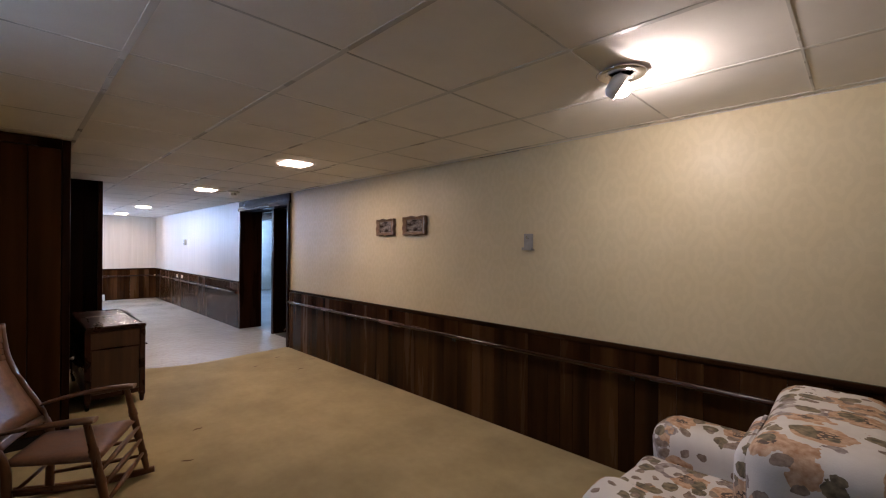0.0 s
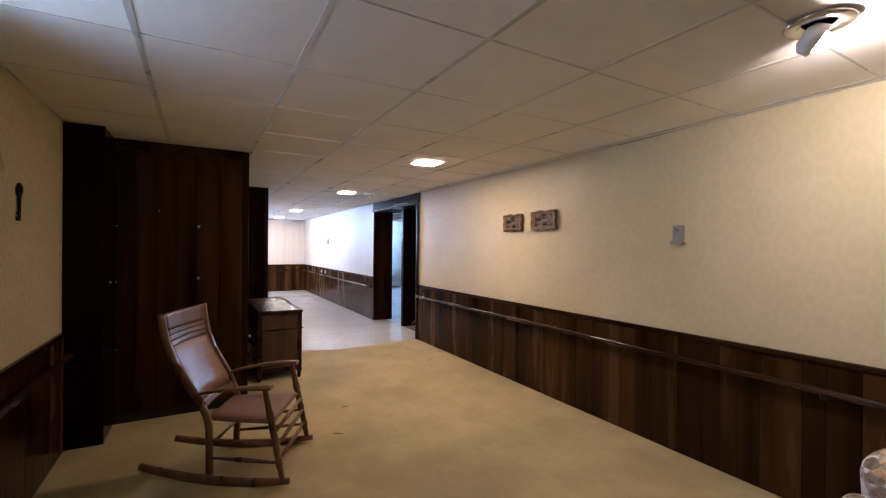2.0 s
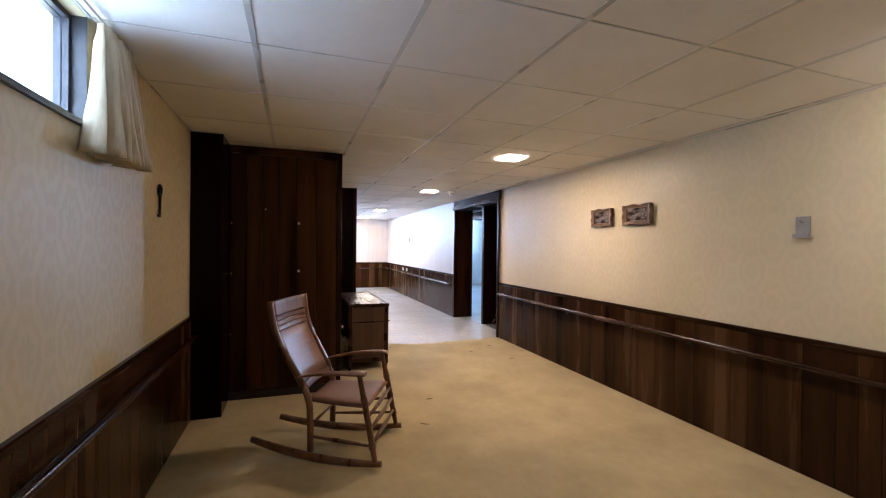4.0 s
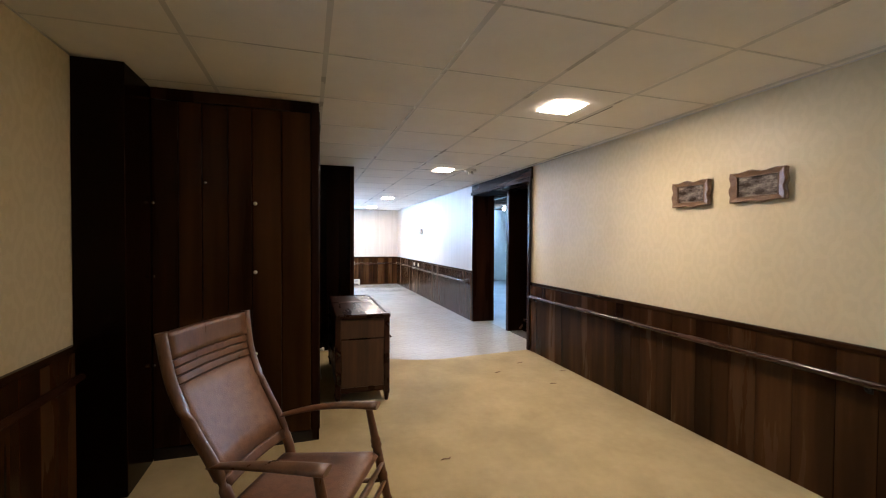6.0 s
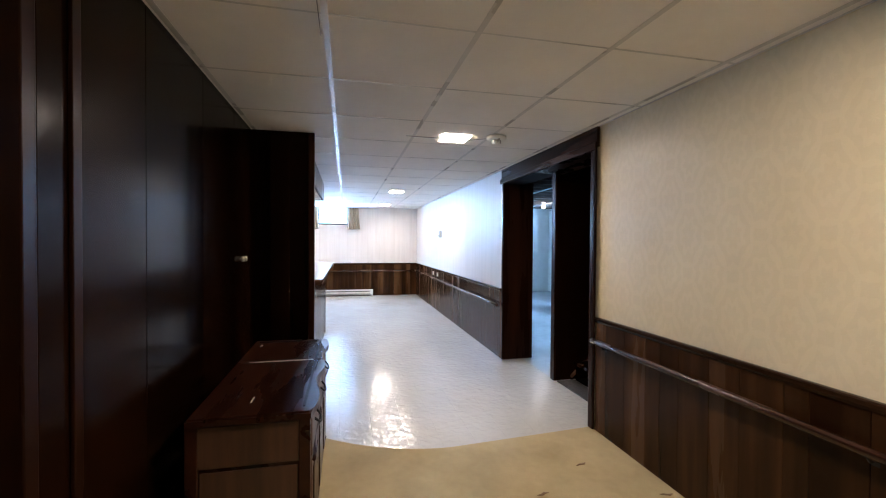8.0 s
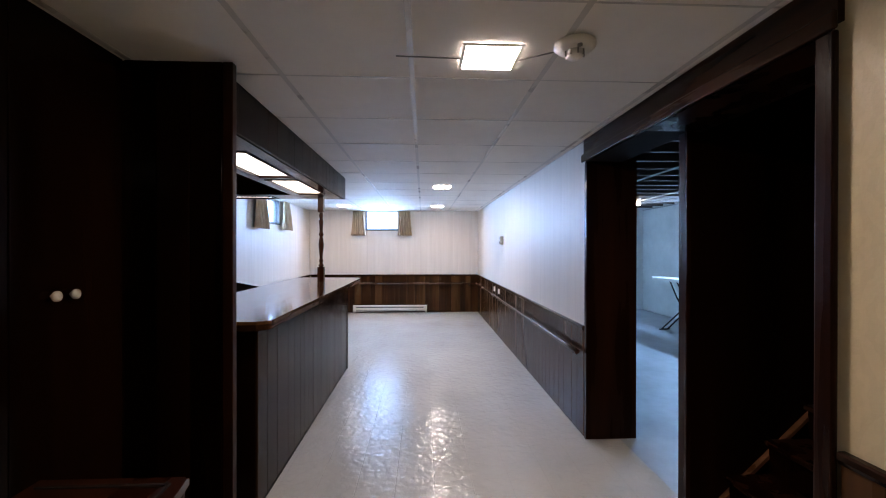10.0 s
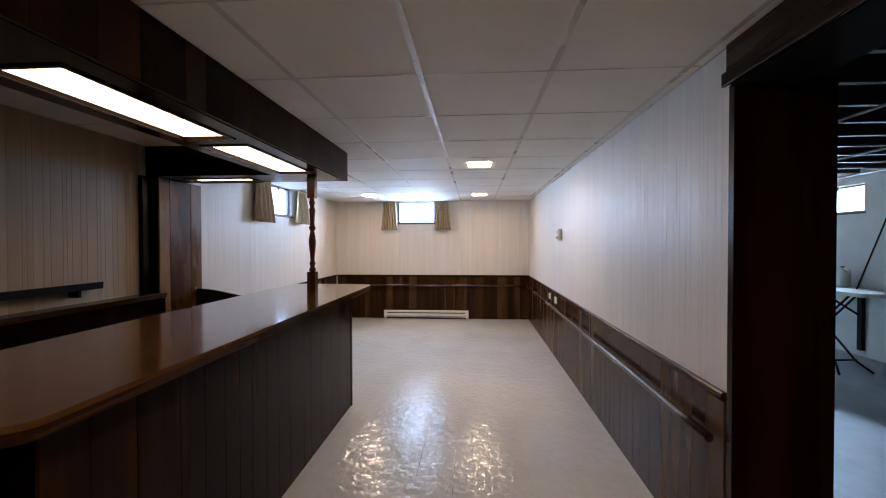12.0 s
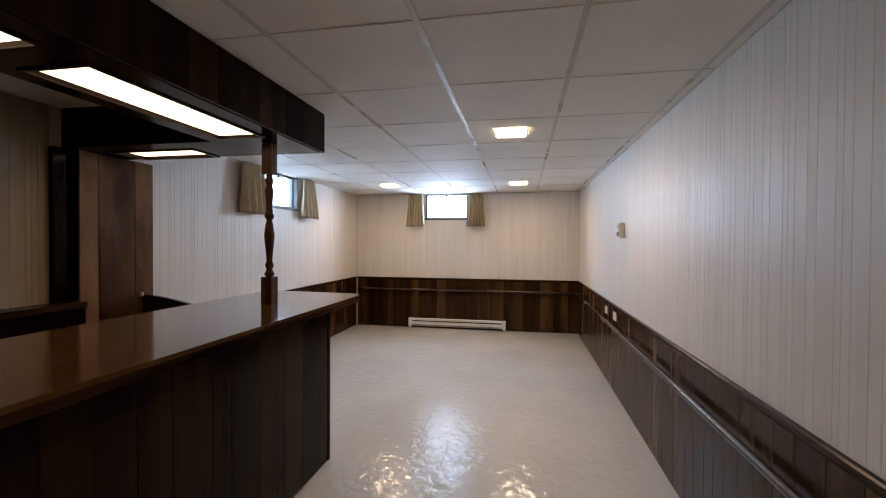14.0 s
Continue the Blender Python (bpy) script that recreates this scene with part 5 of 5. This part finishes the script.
def armchair():
    root = thing("armchair", (-0.36, 2.39, 0), 0, "overstuffed armchair in floral chintz by the wainscot", "armchair")
    puff("base", root, -0.40, 0.42, -0.48, 0.48, 0.06, 0.30, 0.03, seed=1)
    puff("seat_cushion", root, -0.45, 0.04, -0.265, 0.265, 0.30, 0.43, 0.055, "plump seat cushion", 2)
    puff("arm", root, -0.43, 0.16, -0.54, -0.26, 0.10, 0.555, 0.09, seed=3)
    puff("arm", root, -0.43, 0.16, 0.26, 0.54, 0.10, 0.575, 0.09, seed=4)
    puff("backrest", root, 0.06, 0.44, -0.40, 0.48, 0.20, 0.86, 0.09, seed=5)
    puff("back_cushion", root, 0.0, 0.10, -0.22, 0.25, 0.42, 0.76, 0.06, "loose back cushion", 6)
    for x in (-0.36, 0.34):
        for y in (-0.3, 0.3):
            part("leg", lathe(bmesh.new(), [(0.018, 0), (0.025, 0.03), (0.03, 0.065)], centre=(x, y, 0), seg=12), M_DARK, root)


armchair()


# ---- utility room things ----
def ironing_board():
    root = thing("ironing_board", (-11.25, 6.22, -0.006), 8, "ironing board with pale cover on dark folding legs", "ironing board")
    bm = bmesh.new()
    pts = [(0.62 + 0.05 * math.cos(a), 0.19 * math.sin(a)) for a in [-math.pi / 2 + math.pi * i / 8 for i in range(9)]]
    pts += [(-0.45 - 0.3 * math.sin(math.pi * i / 16), 0.19 * math.cos(math.pi * i / 16)) for i in range(17)]
    prism(bm, pts, "z", 0.86, 0.90)
    part("board", bm, M_WHITE, root, "pale padded cover")
    for s in (-1, 1):
        part("leg", tube(bmesh.new(), [(0.42, s * 0.2, 0.012), (0.30, s * 0.12, 0.12), (-0.15, s * 0.07, 0.60), (-0.32, s * 0.06, 0.858)], 0.012, 8), M_BLACK, root)
        part("leg", tube(bmesh.new(), [(-0.52, s * 0.06, 0.012), (0.05, s * 0.045, 0.5), (0.38, s * 0.04, 0.858)], 0.012, 8), M_BLACK, root)
    part("foot_bar", tube(bmesh.new(), [(0.30, -0.13, 0.13), (0.30, 0.13, 0.13)], 0.011, 8), M_BLACK, root)
    part("foot_bar", tube(bmesh.new(), [(-0.52, -0.1, 0.012), (-0.52, 0.1, 0.012)], 0.011, 8), M_BLACK, root)


ironing_board()


def wall_bench():
    root = thing("wall_shelf", (-11.3, 6.995, 0), 0, "grey concrete ledge shelf carried on a steel bracket", "shelf")
    part("slab", B(-0.95, 1.25, -0.32, 0, 0.80, 0.85, bevel=0.004), M_CONC, root)
    part("bracket_post", B(-0.33, -0.27, -0.05, -0.001, 0.08, 0.799), M_BLACK, root)
    part("bracket_strut", tube(bmesh.new(), [(-0.30, -0.03, 0.5), (-0.62, -0.28, 0.79)], 0.014, 8), M_BLACK, root)
    jug = thing("water_jug", (-11.72, 6.84, 0.85), 10, "translucent white plastic jug on the ledge", "jug", "plastic jugs")
    part("body", lathe(bmesh.new(), [(0.07, 0), (0.08, 0.02), (0.08, 0.15), (0.06, 0.20), (0.022, 0.225), (0.022, 0.25)], seg=18), M_WHITE, jug)
    part("handle", tube(bmesh.new(), [(0.03, 0, 0.235), (0.09, 0, 0.22), (0.10, 0, 0.16), (0.078, 0, 0.12)], 0.010, 8), M_WHITE, jug)
    part("cap", lathe(bmesh.new(), [(0.024, 0.2505), (0.024, 0.268)], seg=14), M_GREY, jug)
    copy_thing(jug, pose(-11.05, 6.84, 0.85, 0, 0, 60))
    bx = thing("carton", (-11.98, 6.84, 0.85), 5, "small pale cardboard carton on the ledge", "carton")
    part("box", B(-0.06, 0.06, -0.05, 0.05, 0, 0.10, bevel=0.003), M_BARS, bx)
    part("label_panel", B(-0.04, 0.04, -0.053, -0.0505, 0.03, 0.075), M_GREY, bx)
    part("flap", B(-0.058, 0.058, -0.048, 0.0, 0.1005, 0.104), M_BARS, bx)


wall_bench()


def pipes():
    root = thing("wall_pipe", (-11.12, 6.96, 0), 0, "black iron pipe run down the whitewashed wall", "pipe")
    part("pipe", tube(bmesh.new(), [(0, 0, 1.14), (0, 0, 2.08), (0.0, 0, 2.10), (0.02, 0, 2.12), (0.6, 0, 2.12)], 0.016, 10), M_BLACK, root)
    part("valve", lathe(bmesh.new(), [(0.024, 0), (0.03, 0.02), (0.02, 0.05)], centre=(0, 0, 1.10), seg=12), M_BRASS, root)
    part("tap", tube(bmesh.new(), [(0, 0, 1.15), (0.08, -0.05, 1.15)], 0.012, 8), M_BLACK, root)
    rod = thing("wall_rod", (-11.5, 6.93, 0.851), 0, "thin dark rod leaning on the wall", "rod")
    part("rod", tube(bmesh.new(), [(0, -0.1, 0.0), (0.34, 0.02, 1.10)], 0.009, 8), M_BLACK, rod)


pipes()


def conduit_box():
    root = thing("wall_socket", (-10.845, 6.999, 0), 0, "grey metal socket box on a conduit strip on the whitewashed wall", "socket")
    part("conduit_strip", B(-0.055, 0.055, -0.02, 0, 1.36, 2.24, bevel=0.003), M_GREY, root, "grey backing strip")
    part("conduit", tube(bmesh.new(), [(0.012, -0.035, 1.70), (0.012, -0.035, 2.27)], 0.013, 8), M_BLACK, root, "dark conduit pipe")
    part("box", B(-0.04, 0.055, -0.065, -0.0205, 1.56, 1.70, bevel=0.004), M_GREY, root)
    for z in (1.60, 1.66):
        part("socket", B(-0.034, -0.004, -0.069, -0.0655, z - 0.018, z + 0.018, bevel=0.003), M_PLATE, root, "ivory socket face")
    tray = thing("baking_tray", (-10.80, 6.84, 0.8505), 3, "flat black tray lying on the ledge", "tray")
    part("tray", boxes((-0.20, 0.20, -0.09, 0.09, 0.0, 0.008), (-0.20, 0.20, -0.095, -0.086, 0.0, 0.028), (-0.20, 0.20, 0.086, 0.095, 0.0, 0.028), bevel=0.002), M_BLACK, tray)
    part("handle", tube(bmesh.new(), [(-0.20, -0.04, 0.02), (-0.25, -0.03, 0.03), (-0.25, 0.03, 0.03), (-0.20, 0.04, 0.02)], 0.006, 8), M_BLACK, tray)


conduit_box()


def utility_bulb():
    root = thing("pendant_bulb", (-12.0, 5.8, 2.2795), 0, "bare light bulb in a white holder on the joists", "light bulb")
    part("holder", lathe(bmesh.new(), [(0.045, 0), (0.045, -0.02), (0.022, -0.03), (0.022, -0.06)], seg=16), M_WHITE, root)
    bm = bmesh.new()
    bmesh.ops.create_uvsphere(bm, u_segments=14, v_segments=9, radius=0.035, matrix=Matrix.Translation((0, 0, -0.095)))
    part("bulb", bm, M_BULBU, root, "glowing bulb")


utility_bulb()


# ---- small marks on the carpet ----
M_SCRAP = mat("brown_debris", (0.16, 0.09, 0.04), (0.26, 0.16, 0.08), 0.9, 40)


def scraps():
    rnd = random.Random(21)
    for x, y in ((-5.164, 2.457), (-5.400, 2.825), (-4.709, 2.802), (-5.025, 3.110), (-3.720, 1.444), (-3.226, 1.250)):
        bm = bmesh.new()
        tube(bm, [(-0.035, 0, 0.002), (-0.01, rnd.uniform(-0.01, 0.01), 0.004), (0.015, rnd.uniform(-0.012, 0.012), 0.003), (0.04, 0, 0.002)], lambda t: 0.003 + 0.007 * math.sin(math.pi * t), 6, flat=0.3)
        ob = part("carpet_scrap", bm, M_SCRAP)
        ob.matrix_basis = pose(x, y, 0.0, 0, 0, rnd.uniform(60, 120))
        tagged(ob, "small brown scrap lying on the carpet", "scrap", "scraps on the carpet")


scraps()
